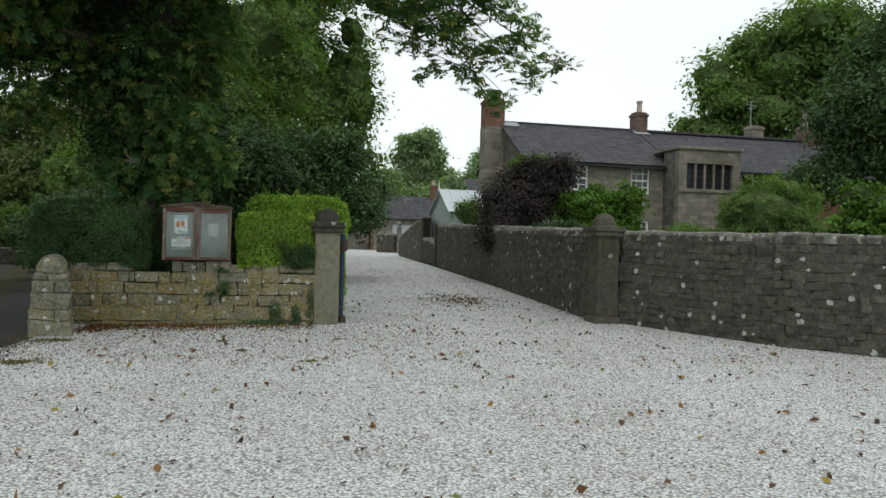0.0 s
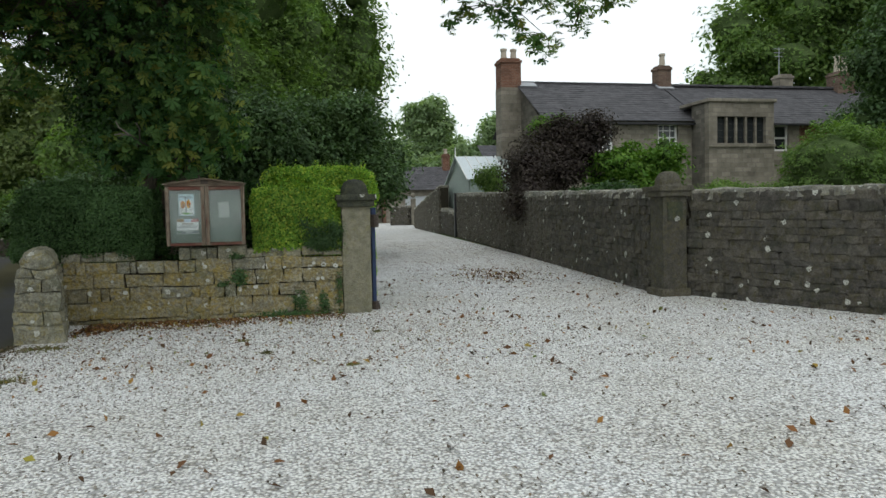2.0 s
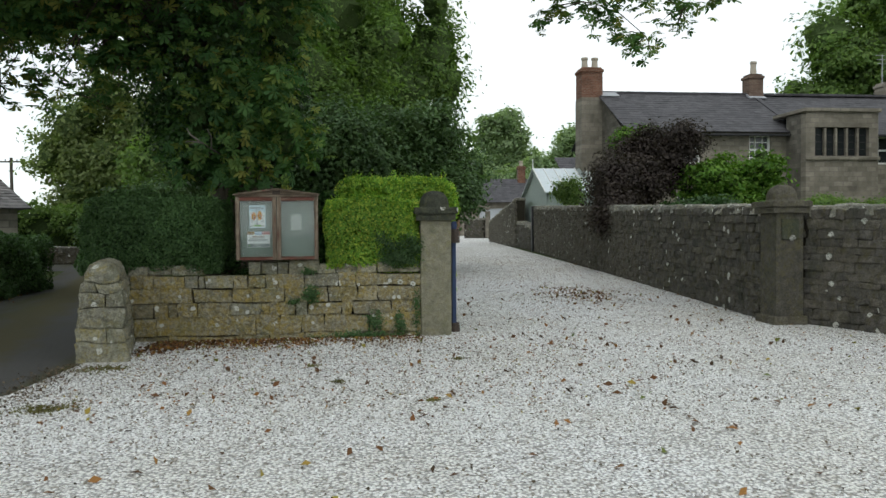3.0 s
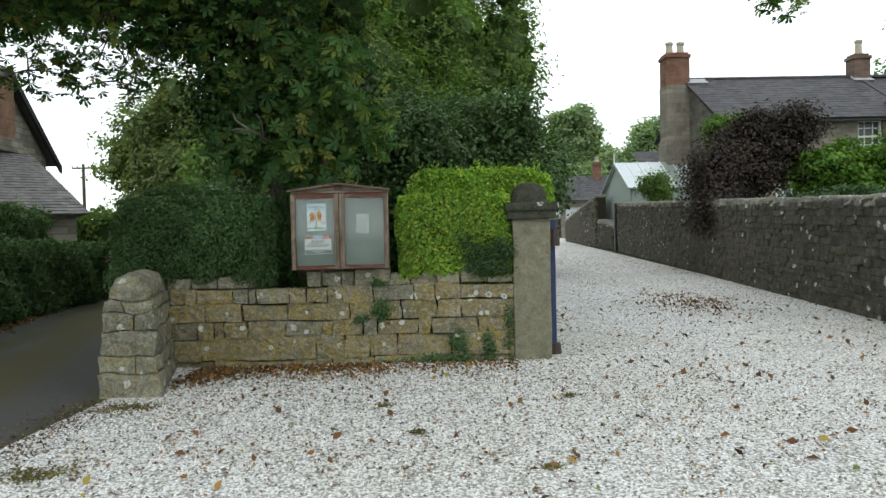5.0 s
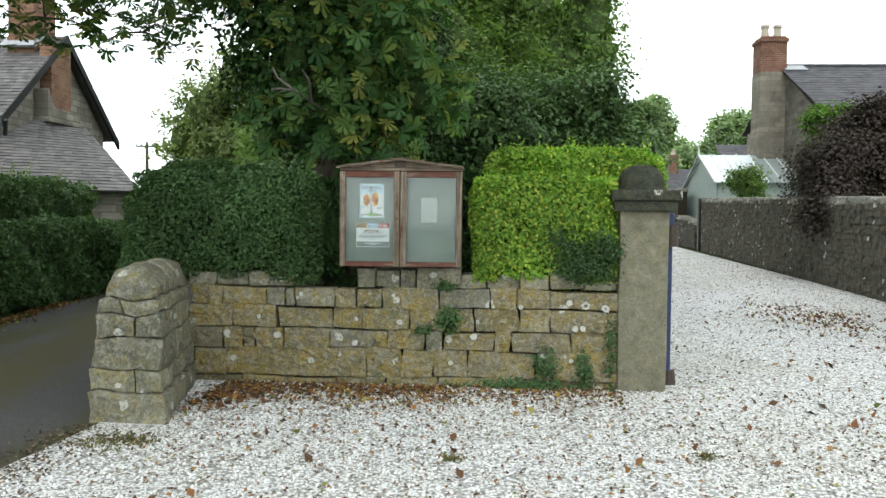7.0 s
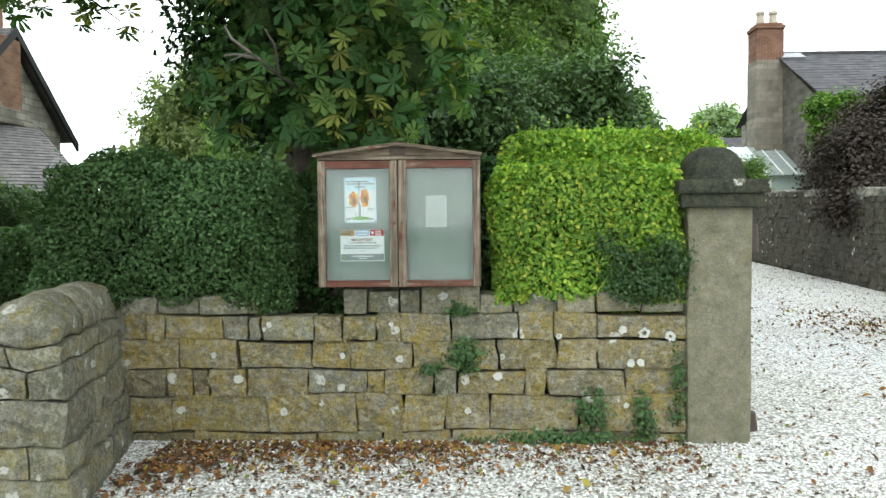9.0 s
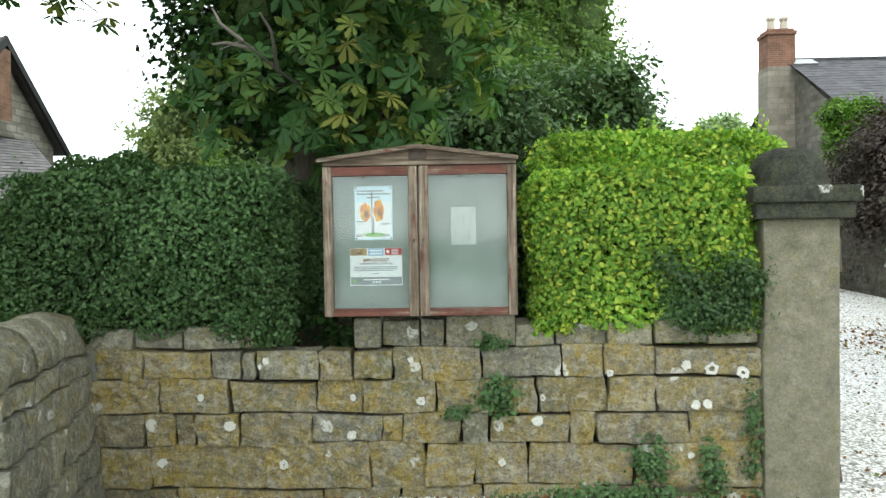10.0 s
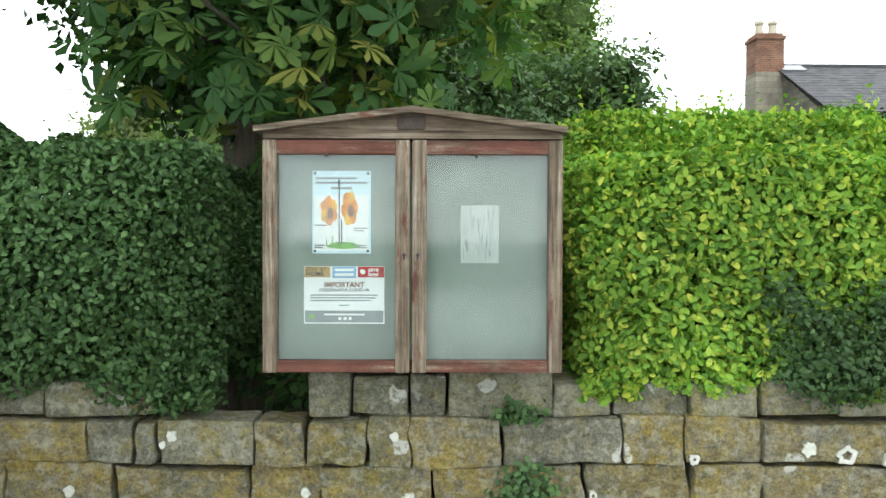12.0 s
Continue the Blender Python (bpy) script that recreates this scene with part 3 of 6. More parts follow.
def hedge(name, label, boxes, material, leaf, density, slim=0.6, rough=0.05, depth=0.12, sprigs=0, inside=None, crown=0.12, folded=False):
    ob = empty(name, label, "hedge")
    allp, alln = [], []
    core = bmesh.new()
    for b in boxes:
        x0, x1, y0, y1, z0, z1 = b
        area = 2 * (x1 - x0 + y1 - y0) * (z1 - z0) + (x1 - x0) * (y1 - y0)
        p, n = box_leaves(*b, int(area * density), depth, rough, crown)
        allp.append(p)
        alln.append(n)
        # Solid block inside the hedge, coloured as the shade behind its leaves.
        k = depth + 0.03
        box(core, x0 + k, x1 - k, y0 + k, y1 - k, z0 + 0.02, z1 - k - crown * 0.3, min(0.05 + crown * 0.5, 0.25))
        if sprigs:
            m_ = int(sprigs * (x1 - x0) * (y1 - y0))
            s = np.stack([RNG.uniform(x0 + 0.6 * crown, x1 - 0.6 * crown, m_), RNG.uniform(y0 + 0.4 * crown, y1 - 0.4 * crown, m_), np.full(m_, z1 - 0.03)], 1)
            h = RNG.uniform(0.03, 0.15, m_)
            for j in range(5):
                q = s + np.stack([RNG.normal(0, 0.012, m_), RNG.normal(0, 0.012, m_), h * j / 4], 1)
                allp.append(q)
                alln.append(unit(RNG.normal(size=(m_, 3)) * 0.7 + np.array([0, 0, 0.6])))
    p, n = np.concatenate(allp), np.concatenate(alln)
    lv = link("foliage", folded_mesh("foliage", folded_leaves(p, n, leaf, slim)) if folded else quads_mesh("foliage", simple_leaves(p, n, leaf, slim)), material, ob)
    part("inner_growth", core, inside or SHADE_CORE, lv)
    return ob


# ---- ground, drive and lane ----
bm = bmesh.new()
ys = [-400, -60, 0, 70, 140, 400, 2500]
xs = [-2500, -300, -60, 0, 60, 300, 2500]
grid = [[bm.verts.new((x, y, (gz(y) if -60 <= y <= 400 else (gz(-60) if y < 0 else gz(400))) - 0.02)) for x in xs] for y in ys]
for a, b in zip(grid, grid[1:]):
    for i in range(len(xs) - 1):
        bm.faces.new((a[i], a[i + 1], b[i + 1], b[i]))
tagged(part("ground", bm, EARTH), "rough grass and bare earth round the drive", "ground", kind="structure")


def strip(name, left, right, lift, material, label, category):
    """A sheet on the slope between two edges of equal count."""
    bm = bmesh.new()
    a = [bm.verts.new((x, y, gz(y) + lift)) for x, y in left]
    b = [bm.verts.new((x, y, gz(y) + lift)) for x, y in right]
    for k in range(len(a) - 1):
        bm.faces.new((a[k], b[k], b[k + 1], a[k + 1]))
    return tagged(part(name, bm, material), label, category, kind="structure")


strip("drive", [(-22, -14), (-14, 0), (-7, 5), (-4.2, 7.6), (-3.1, 9.3), (-2.95, 10.7), (-2.9, 12.1), (0.9, 12.12), (1.25, 14), (4.4, 46), (4, 57.9)],
      [(16, -14), (13, 0), (10.9, 5), (8.8, 7.6), (7.4, 9.3), (6.8, 10.7), (6.0, 12.1), (5.9, 12.42), (5.95, 14), (7.8, 46), (14, 57.9)], 0.0, GRAVEL, "white limestone gravel drive strewn with fallen leaves", "drive")
strip("lane", [(-24, -9), (-16, 1.5), (-9, 6.4), (-6.7, 9.3), (-6.05, 11), (-5.95, 13.4), (-6.55, 16.8), (-7.5, 21.5), (-8.3, 25), (-12, 26), (-20, 26)],
      [(-18, -14), (-13, 0), (-6.5, 4.9), (-3.6, 7.9), (-2.9, 9.3), (-2.85, 11.9), (-4.3, 16), (-5.2, 20), (-5.6, 27.0), (-7.0, 28.3), (-20, 28.3)], -0.006, TARMAC, "worn grey tarmac lane with a mossy crown", "lane")


# ---- wall pieces ----
def rough_block(x0, x1, y0, y1, z0, z1, bevel, jitter, seed, taper=0.0):
    bm = a_box(x0, x1, y0, y1, z0, z1, bevel=bevel)
    cx, cy = (x0 + x1) / 2, (y0 + y1) / 2
    for v in bm.verts:
        q = Vector((v.co.x * 7 + seed * 3.1, v.co.y * 7, v.co.z * 7))
        v.co += jitter * noise.noise_vector(q)
        if taper:
            k = 1 - taper * (v.co.z - z0) / (z1 - z0)
            v.co.x, v.co.y = cx + (v.co.x - cx) * k, cy + (v.co.y - cy) * k
    return bm


def pier_cap(bm, cx, cy, half, z, dome, rise):
    """Slab with a chamfered upper edge and a rounded top."""
    box(bm, cx - half * 0.9, cx + half * 0.9, cy - half * 0.9, cy + half * 0.9, z - 0.08, z, 0.01)
    box(bm, cx - half, cx + half, cy - half, cy + half, z, z + 0.085, 0.015)
    rings = []
    for k in range(7):
        a = math.pi / 2 * k / 6
        r, h = half * dome * math.cos(a) ** 0.75 + 0.004, z + 0.085 + 0.03 + rise * math.sin(a)
        ring = []
        for j in range(24):
            b = 2 * math.pi * j / 24
            e = 3.2
            s = (abs(math.cos(b)) ** e + abs(math.sin(b)) ** e) ** (-1 / e)
            ring.append(bm.verts.new((cx + r * s * math.cos(b), cy + r * s * math.sin(b), h)))
        rings.append(ring)
    low = [bm.verts.new((v.co.x + (v.co.x - cx) * 0.1, v.co.y + (v.co.y - cy) * 0.1, z + 0.08)) for v in rings[0]]
    rings.insert(0, low)
    for a, b in zip(rings, rings[1:]):
        for j in range(24):
            bm.faces.new((a[j], a[(j + 1) % 24], b[(j + 1) % 24], b[j]))
    bm.faces.new(rings[-1])
    bmesh.ops.recalc_face_normals(bm, faces=bm.faces[:])
    for v in bm.verts:
        v.co += 0.006 * noise.noise_vector(v.co * 9)
    return bm


def gate_pier(x0, x1, y0, y1, z1, cap_half, dome, rise, shaft_mat, cap_mat, label):
    ob = empty("gate_pier", label, "gate pier", "piers at the drive entrance")
    zb = gz((y0 + y1) / 2) - 0.05
    bm = bmesh.new()
    box(bm, x0, x1, y0, y1, zb, z1 - 0.08, 0.014)
    bmesh.ops.subdivide_edges(bm, edges=bm.edges[:], cuts=3, use_grid_fill=True)
    for v in bm.verts:
        v.co += 0.008 * noise.noise_vector(v.co * 5)
    part("shaft", bm, shaft_mat, ob)
    part("cap", pier_cap(bmesh.new(), (x0 + x1) / 2, (y0 + y1) / 2, cap_half, z1, dome, rise), cap_mat, ob, "dark weathered domed capstone", smooth=False)
    return ob


near_pier = gate_pier(0.69, 1.075, 11.88, 12.26, 1.75, 0.275, 0.66, 0.185, ASHLAR, CAPSTONE, "weathered square sandstone gate pier with domed cap")
far_pier = gate_pier(5.54, 5.93, 12.05, 12.46, 1.82, 0.285, 0.62, 0.2, DARKPIER, DARKPIER, "dark blackened stone gate pier with plaque")
bm = a_box(5.61, 5.86, 12.03, 12.052, 1.38, 1.66, bevel=0.008)
part("plaque", bm, CAPSTONE, far_pier, "dark stone plaque")
part("plinth", rough_block(5.49, 5.98, 12.0, 12.51, gz(12) - 0.05, 0.34, 0.03, 0.01, 3), DARKPIER, far_pier)

# gate fittings on the pier: iron hanging post with a blue stile
gp = empty("gate_stile", "blue painted gate stile with iron hinge by the pier", "gate")
part("stile", a_box(1.12, 1.175, 12.16, 12.3, 0.3, 1.45, bevel=0.01), BLUE, gp)
part("top", a_box(1.11, 1.19, 12.16, 12.3, 1.52, 1.66, bevel=0.02), BLUE, gp)
bm = bmesh.new()
tube(bm, [(1.155, 12.19, 1.38), (1.155, 12.19, 1.56)], [0.075, 0.07], 10)
part("hinge", bm, RUST, gp)
bm = bmesh.new()
tube(bm, [(1.155, 12.19, 0.18), (1.155, 12.19, 0.34)], [0.08, 0.06], 10)
part("foot", bm, RUST, gp)


# ---- notice board ----
BX0, BX1, BY, BZ0, BZ1 = -1.556, -0.574, 11.79, 1.203, 1.97
nb = empty("notice_board", "weathered wooden parish notice board with two glazed doors", "notice board")
bmid = (BX0 + BX1) / 2 - 0.006
part("case", a_box(BX0 + 0.012, BX1 - 0.012, BY + 0.09, BY + 0.27, BZ0 + 0.01, BZ1, bevel=0.004), WOOD_V, nb)
for x in (BX0 + 0.006, BX1 - 0.03):
    part("side_panel", a_box(x, x + 0.024, BY + 0.04, BY + 0.092, BZ0 + 0.005, BZ1 - 0.004), WOOD_V, nb)
part("bottom_board", a_box(BX0 + 0.032, BX1 - 0.032, BY + 0.04, BY + 0.088, BZ0 + 0.004, BZ0 + 0.028), WOOD_H, nb)
part("backing", a_box(BX0 + 0.032, BX1 - 0.032, BY + 0.072, BY + 0.088, BZ0 + 0.03, BZ1 - 0.006), BACKING, nb, "faded grey-green felt backing")
apex = 2.064
prism_pts = [(BX0, BY + 0.012, BZ1 + 0.002), (BX1, BY + 0.012, BZ1 + 0.002), (BX1, BY + 0.012, BZ1 + 0.03), (bmid, BY + 0.012, apex - 0.012), (BX0, BY + 0.012, BZ1 + 0.03)]
part("pediment", prism(bmesh.new(), prism_pts, (0, 0.14, 0)), WOOD_ROOF, nb)
part("name_plate", a_box(bmid - 0.045, bmid + 0.045, BY + 0.002, BY + 0.014, BZ1 + 0.03, BZ1 + 0.075, bevel=0.003), RUST, nb, "small grey metal plate")
for s in (-1, 1):
    e = bmid + s * 0.506
    pts = [(bmid, BY - 0.035, apex - 0.012), (e, BY - 0.035, BZ1 + 0.018), (e, BY - 0.035, BZ1 + 0.036), (bmid, BY - 0.035, apex + 0.008)]
    part("roof_board", prism(bmesh.new(), pts, (0, 0.24, 0)), WOOD_ROOF, nb)
for side in (0, 1):
    x0, x1 = (BX0, bmid - 0.004) if side == 0 else (bmid + 0.004, BX1)
    z0, z1 = BZ0, BZ1 - 0.004
    fw = 0.047
    dr = part("door", a_box(x0, x0 + fw, BY, BY + 0.038, z0, z1, bevel=0.004), WOOD_V, nb)
    part("stile", a_box(x1 - fw, x1, BY, BY + 0.038, z0, z1, bevel=0.004), WOOD_V, dr)
    part("rail", a_box(x0 + fw, x1 - fw, BY + 0.002, BY + 0.036, z1 - 0.047, z1 - 0.001, bevel=0.004), WOOD_H, dr)
    part("rail", a_box(x0 + fw, x1 - fw, BY + 0.002, BY + 0.036, z0 + 0.001, z0 + 0.04, bevel=0.004), WOOD_H, dr)
    pane = part("pane", a_box(x0 + fw - 0.004, x1 - fw + 0.004, BY + 0.016, BY + 0.02, z0 + 0.036, z1 - 0.043), GLASS, dr)
    pane.visible_shadow = False
    kx = x1 - 0.018 if side == 0 else x0 + 0.018
    bm = bmesh.new()
    tube(bm, [(kx, BY + 0.002, 1.59), (kx, BY - 0.003, 1.59)], [0.006, 0.006], 8)
    box(bm, kx - 0.003, kx + 0.003, BY - 0.003, BY + 0.002, 1.575, 1.588)
    part("keyhole", bm, BLACK, dr)
    for tx in (x0 + 0.21,):
        bm = bmesh.new()
        bmesh.ops.create_icosphere(bm, subdivisions=1, radius=0.007, matrix=Matrix.Translation((tx, BY - 0.001, z1 - 0.052)))
        part("turn_button", bm, RUST, dr)
for x in (BX0 + 0.22, BX1 - 0.2):
    part("leg", a_box(x - 0.04, x + 0.04, BY + 0.22, BY + 0.265, 1.02, BZ0 + 0.02, bevel=0.004), BARK, nb)

PY = BY + 0.0715


def bars(parent, x0, x1, zs, h, material, layer=1):
    for z, cut in zs:
        part("print_bar", a_box(x0, x0 + (x1 - x0) * cut, PY - 0.0025 - 0.0007 * layer, PY - 0.0018 - 0.0007 * layer, z - h / 2, z + h / 2), material, parent)


def sheet_paper(name, label, x0, x1, z0, z1, material):
    return tagged(part(name, a_box(x0, x1, PY - 0.0025, PY - 0.0005, z0, z1), material), label, "poster")


def words(text, x, z, size, material, parent):
    cu = bpy.data.curves.new("lettering", "FONT")
    cu.body, cu.size, cu.extrude, cu.offset, cu.align_x, cu.align_y = text, size, 0.0004, size * 0.022, "CENTER", "CENTER"
    cu.materials.append(material)
    ob = new("lettering", cu)
    ob.parent = parent
    ob.matrix_local = pose(x, PY - 0.0036, z, 90, 0, 0)
    return ob


def petal(cx, cz, w, h, material, parent, layer=1, n=14, name="printed_flower"):
    bm = bmesh.new()
    y = PY - 0.0025 - 0.0007 * layer
    pts = [(cx + w * math.cos(2 * math.pi * k / n) * (1 + 0.14 * math.sin(5 * k)), y, cz + h * math.sin(2 * math.pi * k / n) * (1 + 0.1 * math.cos(3 * k))) for k in range(n)]
    prism(bm, pts, (0, 0.0006, 0))
    return part(name, bm, material, parent)


def move(thing, dx, dz):
    thing.location.x += dx
    thing.location.z += dz


p1 = sheet_paper("flower_poster", "white poster printed with two orange flowers", -1.388, -1.192, 1.605, 1.882, PAPER_BLUE)
part("white_field", a_box(-1.38, -1.2, PY - 0.0031, PY - 0.0024, 1.614, 1.80), PAPER, p1)
for cx_, cz_, w, h in ((-1.332, 1.748, 0.03, 0.05), (-1.263, 1.756, 0.028, 0.06)):
    petal(cx_, cz_, w * 0.8, h * 0.85, ORANGE, p1, 2)
    for k in range(6):
        a = k * 1.047 + cx_ * 9
        petal(cx_ + 0.6 * w * math.cos(a), cz_ + 0.6 * h * math.sin(a), w * 0.42, h * 0.42, YELLOW_INK if k % 3 == 0 else ORANGE, p1, 2.2 + 0.05 * k, 9)
    petal(cx_ + 0.004, cz_ - 0.008, 0.011, 0.02, BROWN_INK, p1, 3)
petal(-1.285, 1.632, 0.055, 0.012, GREEN_INK, p1, 2)
for x, a, b in ((-1.298, 1.63, 1.85), (-1.32, 1.63, 1.665), (-1.29, 1.64, 1.72), (-1.34, 1.63, 1.65)):
    part("printed_stem", a_box(x - 0.002, x + 0.002, PY - 0.0047, PY - 0.004, a, b), INK if b > 1.7 else GREEN_INK, p1)
petal(-1.298, 1.842, 0.005, 0.012, INK, p1, 3)
bars(p1, -1.375, -1.205, [(1.842, 1.0), (1.857, 0.8)], 0.007, INK_GREY, 2)
bars(p1, -1.325, -1.255, [(1.824, 1.0)], 0.008, INK_GREY, 2)
bars(p1, -1.38, -1.34, [(1.632, 0.8), (1.625, 0.7), (1.7, 1.0)], 0.004, INK, 2)
bars(p1, -1.25, -1.2, [(1.632, 0.8), (1.625, 0.9), (1.69, 0.9), (1.682, 0.7)], 0.004, INK_GREY, 2)
for x in (-1.379, -1.201):
    for z in (1.874, 1.613):
        bm = bmesh.new()
        bmesh.ops.create_icosphere(bm, subdivisions=1, radius=0.005, matrix=Matrix.Translation((x, PY - 0.004, z)))
        part("drawing_pin", bm, RUST, p1)
move(p1, -0.016, -0.012)

p2 = sheet_paper("health_notice", "white printed health notice with coloured headings", -1.413, -1.143, 1.372, 1.565, PAPER)
part("heading", a_box(-1.412, -1.325, PY - 0.0035, PY - 0.0024, 1.528, 1.564), TAN_INK, p2)
part("heading", a_box(-1.318, -1.238, PY - 0.0035, PY - 0.0024, 1.526, 1.564), BLUE_INK, p2)
part("heading", a_box(-1.232, -1.144, PY - 0.0035, PY - 0.0024, 1.528, 1.564), RED_INK, p2)
words("STAY AT", -1.372, 1.555, 0.017, INK, p2)
words("HOME", -1.376, 1.539, 0.021, INK, p2)
words("save", -1.18, 1.554, 0.02, PAPER, p2)
words("lives", -1.18, 1.538, 0.02, PAPER, p2)
bars(p2, -1.31, -1.246, [(1.553, 1.0), (1.537, 1.0)], 0.009, PAPER, 3)
petal(-1.216, 1.547, 0.009, 0.009, PAPER, p2, 3, 10, "heart")
words("IMPORTANT", -1.278, 1.502, 0.024, BROWN_INK, p2)
words("CORONAVIRUS (COVID-19)", -1.278, 1.485, 0.0135, INK, p2)
bars(p2, -1.392, -1.165, [(1.468, 1.0), (1.459, 0.97), (1.45, 0.9)], 0.0045, INK_GREY, 1)
bars(p2, -1.295, -1.262, [(1.434, 1.0)], 0.004, INK_GREY, 1)
part("footer", a_box(-1.41, -1.146, PY - 0.0035, PY - 0.0024, 1.376, 1.416), INK_GREY, p2)
bars(p2, -1.345, -1.21, [(1.403, 1.0)], 0.006, PAPER, 3)
for k in range(3):
    part("print_bar", a_box(-1.297 + k * 0.017, -1.287 + k * 0.017, PY - 0.0046, PY - 0.0038, 1.385, 1.394), PAPER, p2)
petal(-1.388, 1.396, 0.009, 0.009, GREEN_INK, p2, 3, 12, "badge")
move(p2, -0.019, -0.015)
p3 = sheet_paper("old_notice", "faded crumpled blank paper notice", -0.893, -0.765, 1.572, 1.766, OLD_PAPER)
for k in range(34):
    x, z, h = random.uniform(-0.888, -0.775), random.uniform(1.58, 1.735), random.uniform(0.008, 0.04)
    part("print_bar", a_box(x, x + random.uniform(0.001, 0.005), PY - 0.0035, PY - 0.0024, z, min(z + h, 1.762)), INK_GREY, p3)
move(p3, -0.013, -0.01)


# ---- house beyond the garden wall ----
def grid_wall(bm, axis, a0, a1, z0, z1, p0, p1, holes):
    """A wall between a0..a1 and z0..z1, p0..p1 thick, open at holes (a, a, z, z)."""
    as_ = sorted({a0, a1, *[h[0] for h in holes], *[h[1] for h in holes]})
    zs = sorted({z0, z1, *[h[2] for h in holes], *[h[3] for h in holes]})
    for i in range(len(as_) - 1):
        for j in range(len(zs) - 1):
            am, zm = (as_[i] + as_[i + 1]) / 2, (zs[j] + zs[j + 1]) / 2
            if any(h[0] < am < h[1] and h[2] < zm < h[3] for h in holes):
                continue
            if axis == "x":
                box(bm, as_[i], as_[i + 1], p0, p1, zs[j], zs[j + 1])
            else:
                box(bm, p0, p1, as_[i], as_[i + 1], zs[j], zs[j + 1])
    bmesh.ops.remove_doubles(bm, verts=bm.verts[:], dist=0.001)
    return bm


def roof_slope(name, e0, e1, r0, r1, courses, material, parent, tiles=0.3, t=0.013):
    """Courses of overlapping slates from the eave e0-e1 up to the ridge r0-r1."""
    e0, e1, r0, r1 = map(Vector, (e0, e1, r0, r1))
    n = (e1 - e0).cross(r0 - e0).normalized()
    if n.z < 0:
        n = -n
    verts, faces = [], []
    for c in range(courses):
        f0, f1 = c / courses, min(1.0, (c + 1.25) / courses)
        a, b = e0.lerp(r0, f0) + n * t, e1.lerp(r1, f0) + n * t
        d, e = e0.lerp(r0, f1) + n * 0.004, e1.lerp(r1, f1) + n * 0.004
        k = max(1, int((b - a).length / tiles))
        sh = 0.5 / k if c % 2 else 0
        cuts = [0.0] + [min(1, (i + 0.0) / k + sh) for i in range(1, k)] + [1.0]
        for u, v in zip(cuts, cuts[1:]):
            v -= 0.006 / (b - a).length
            j = n * random.uniform(-0.005, 0.007)
            q = [a.lerp(b, u) + j, a.lerp(b, v) + j, d.lerp(e, v), d.lerp(e, u), a.lerp(b, u) - n * t, a.lerp(b, v) - n * t]
            o = len(verts)
            verts += q
            faces += [(o, o + 1, o + 2, o + 3), (o + 4, o + 5, o + 1, o)]
    o = len(verts)
    verts += [e0 - n * 0.02, e1 - n * 0.02, r1 - n * 0.02, r0 - n * 0.02, e0, e1, r1, r0]
    faces += [(o, o + 1, o + 2, o + 3), (o + 4, o + 5, o + 6, o + 7), (o, o + 1, o + 5, o + 4), (o, o + 3, o + 7, o + 4), (o + 1, o + 2, o + 6, o + 5)]
    me = bpy.data.meshes.new(name)
    me.from_pydata(verts, [], faces)
    ob = link(name, me, material, parent)
    ob["kind"] = "stuff"
    return ob


def sash(parent, x0, x1, z0, z1, y, cols, rows, name="window"):
    w = part(name, a_box(x0, x1, y + 0.06, y + 0.09, z0, z1), DARK_GLASS, parent, "white painted sash window")
    f = 0.09
    for a, b, c, d in ((x0, x0 + f, z0, z1), (x1 - f, x1, z0, z1), (x0 + f, x1 - f, z0, z0 + f), (x0 + f, x1 - f, z1 - f, z1), (x0 + f, x1 - f, (z0 + z1) / 2 - 0.04, (z0 + z1) / 2 + 0.04)):
        part("frame", a_box(a, b, y + 0.0, y + 0.058, c, d), WHITE, w)
    for k in range(1, cols):
        x = x0 + (x1 - x0) * k / cols
        part("glazing_bar", a_box(x - 0.02, x + 0.02, y + 0.02, y + 0.057, z0 + f, z1 - f), WHITE, w)
    for k in range(1, rows):
        z = z0 + (z1 - z0) * k / rows
        if abs(z - (z0 + z1) / 2) > 0.05:
            part("glazing_bar", a_box(x0 + f, x1 - f, y + 0.022, y + 0.056, z - 0.018, z + 0.018), WHITE, w)
    part("sill", a_box(x0 - 0.06, x1 + 0.06, y - 0.06, y + 0.07, z0 - 0.08, z0 - 0.002, bevel=0.01), WHITE, w)
    return w


def chimney(parent, x0, x1, y0, y1, z0, zb, z1, lower, upper, pots, tall=0.5):
    c = part("chimney", a_box(x0, x1, y0, y1, z0, zb), lower, parent)
    part("shaft", a_box(x0 + 0.02, x1 - 0.02, y0 + 0.02, y1 - 0.02, zb, z1 - 0.16), upper, c, "red brick stack")
    part("corbel", a_box(x0 - 0.03, x1 + 0.03, y0 - 0.03, y1 + 0.03, z1 - 0.24, z1 - 0.1, bevel=0.02), upper, c)
    part("flaunching", a_box(x0 + 0.04, x1 - 0.04, y0 + 0.04, y1 - 0.04, z1 - 0.1, z1, bevel=0.04), upper, c)
    for px in pots:
        bm = bmesh.new()
        tube(bm, [(px, (y0 + y1) / 2, z1 - 0.01), (px, (y0 + y1) / 2, z1 + tall - 0.15), (px, (y0 + y1) / 2, z1 + tall - 0.08), (px, (y0 + y1) / 2, z1 + tall)], [0.16, 0.13, 0.17, 0.16], 10)
        part("chimney_pot", bm, POT, c, "buff clay chimney pot")
    return c


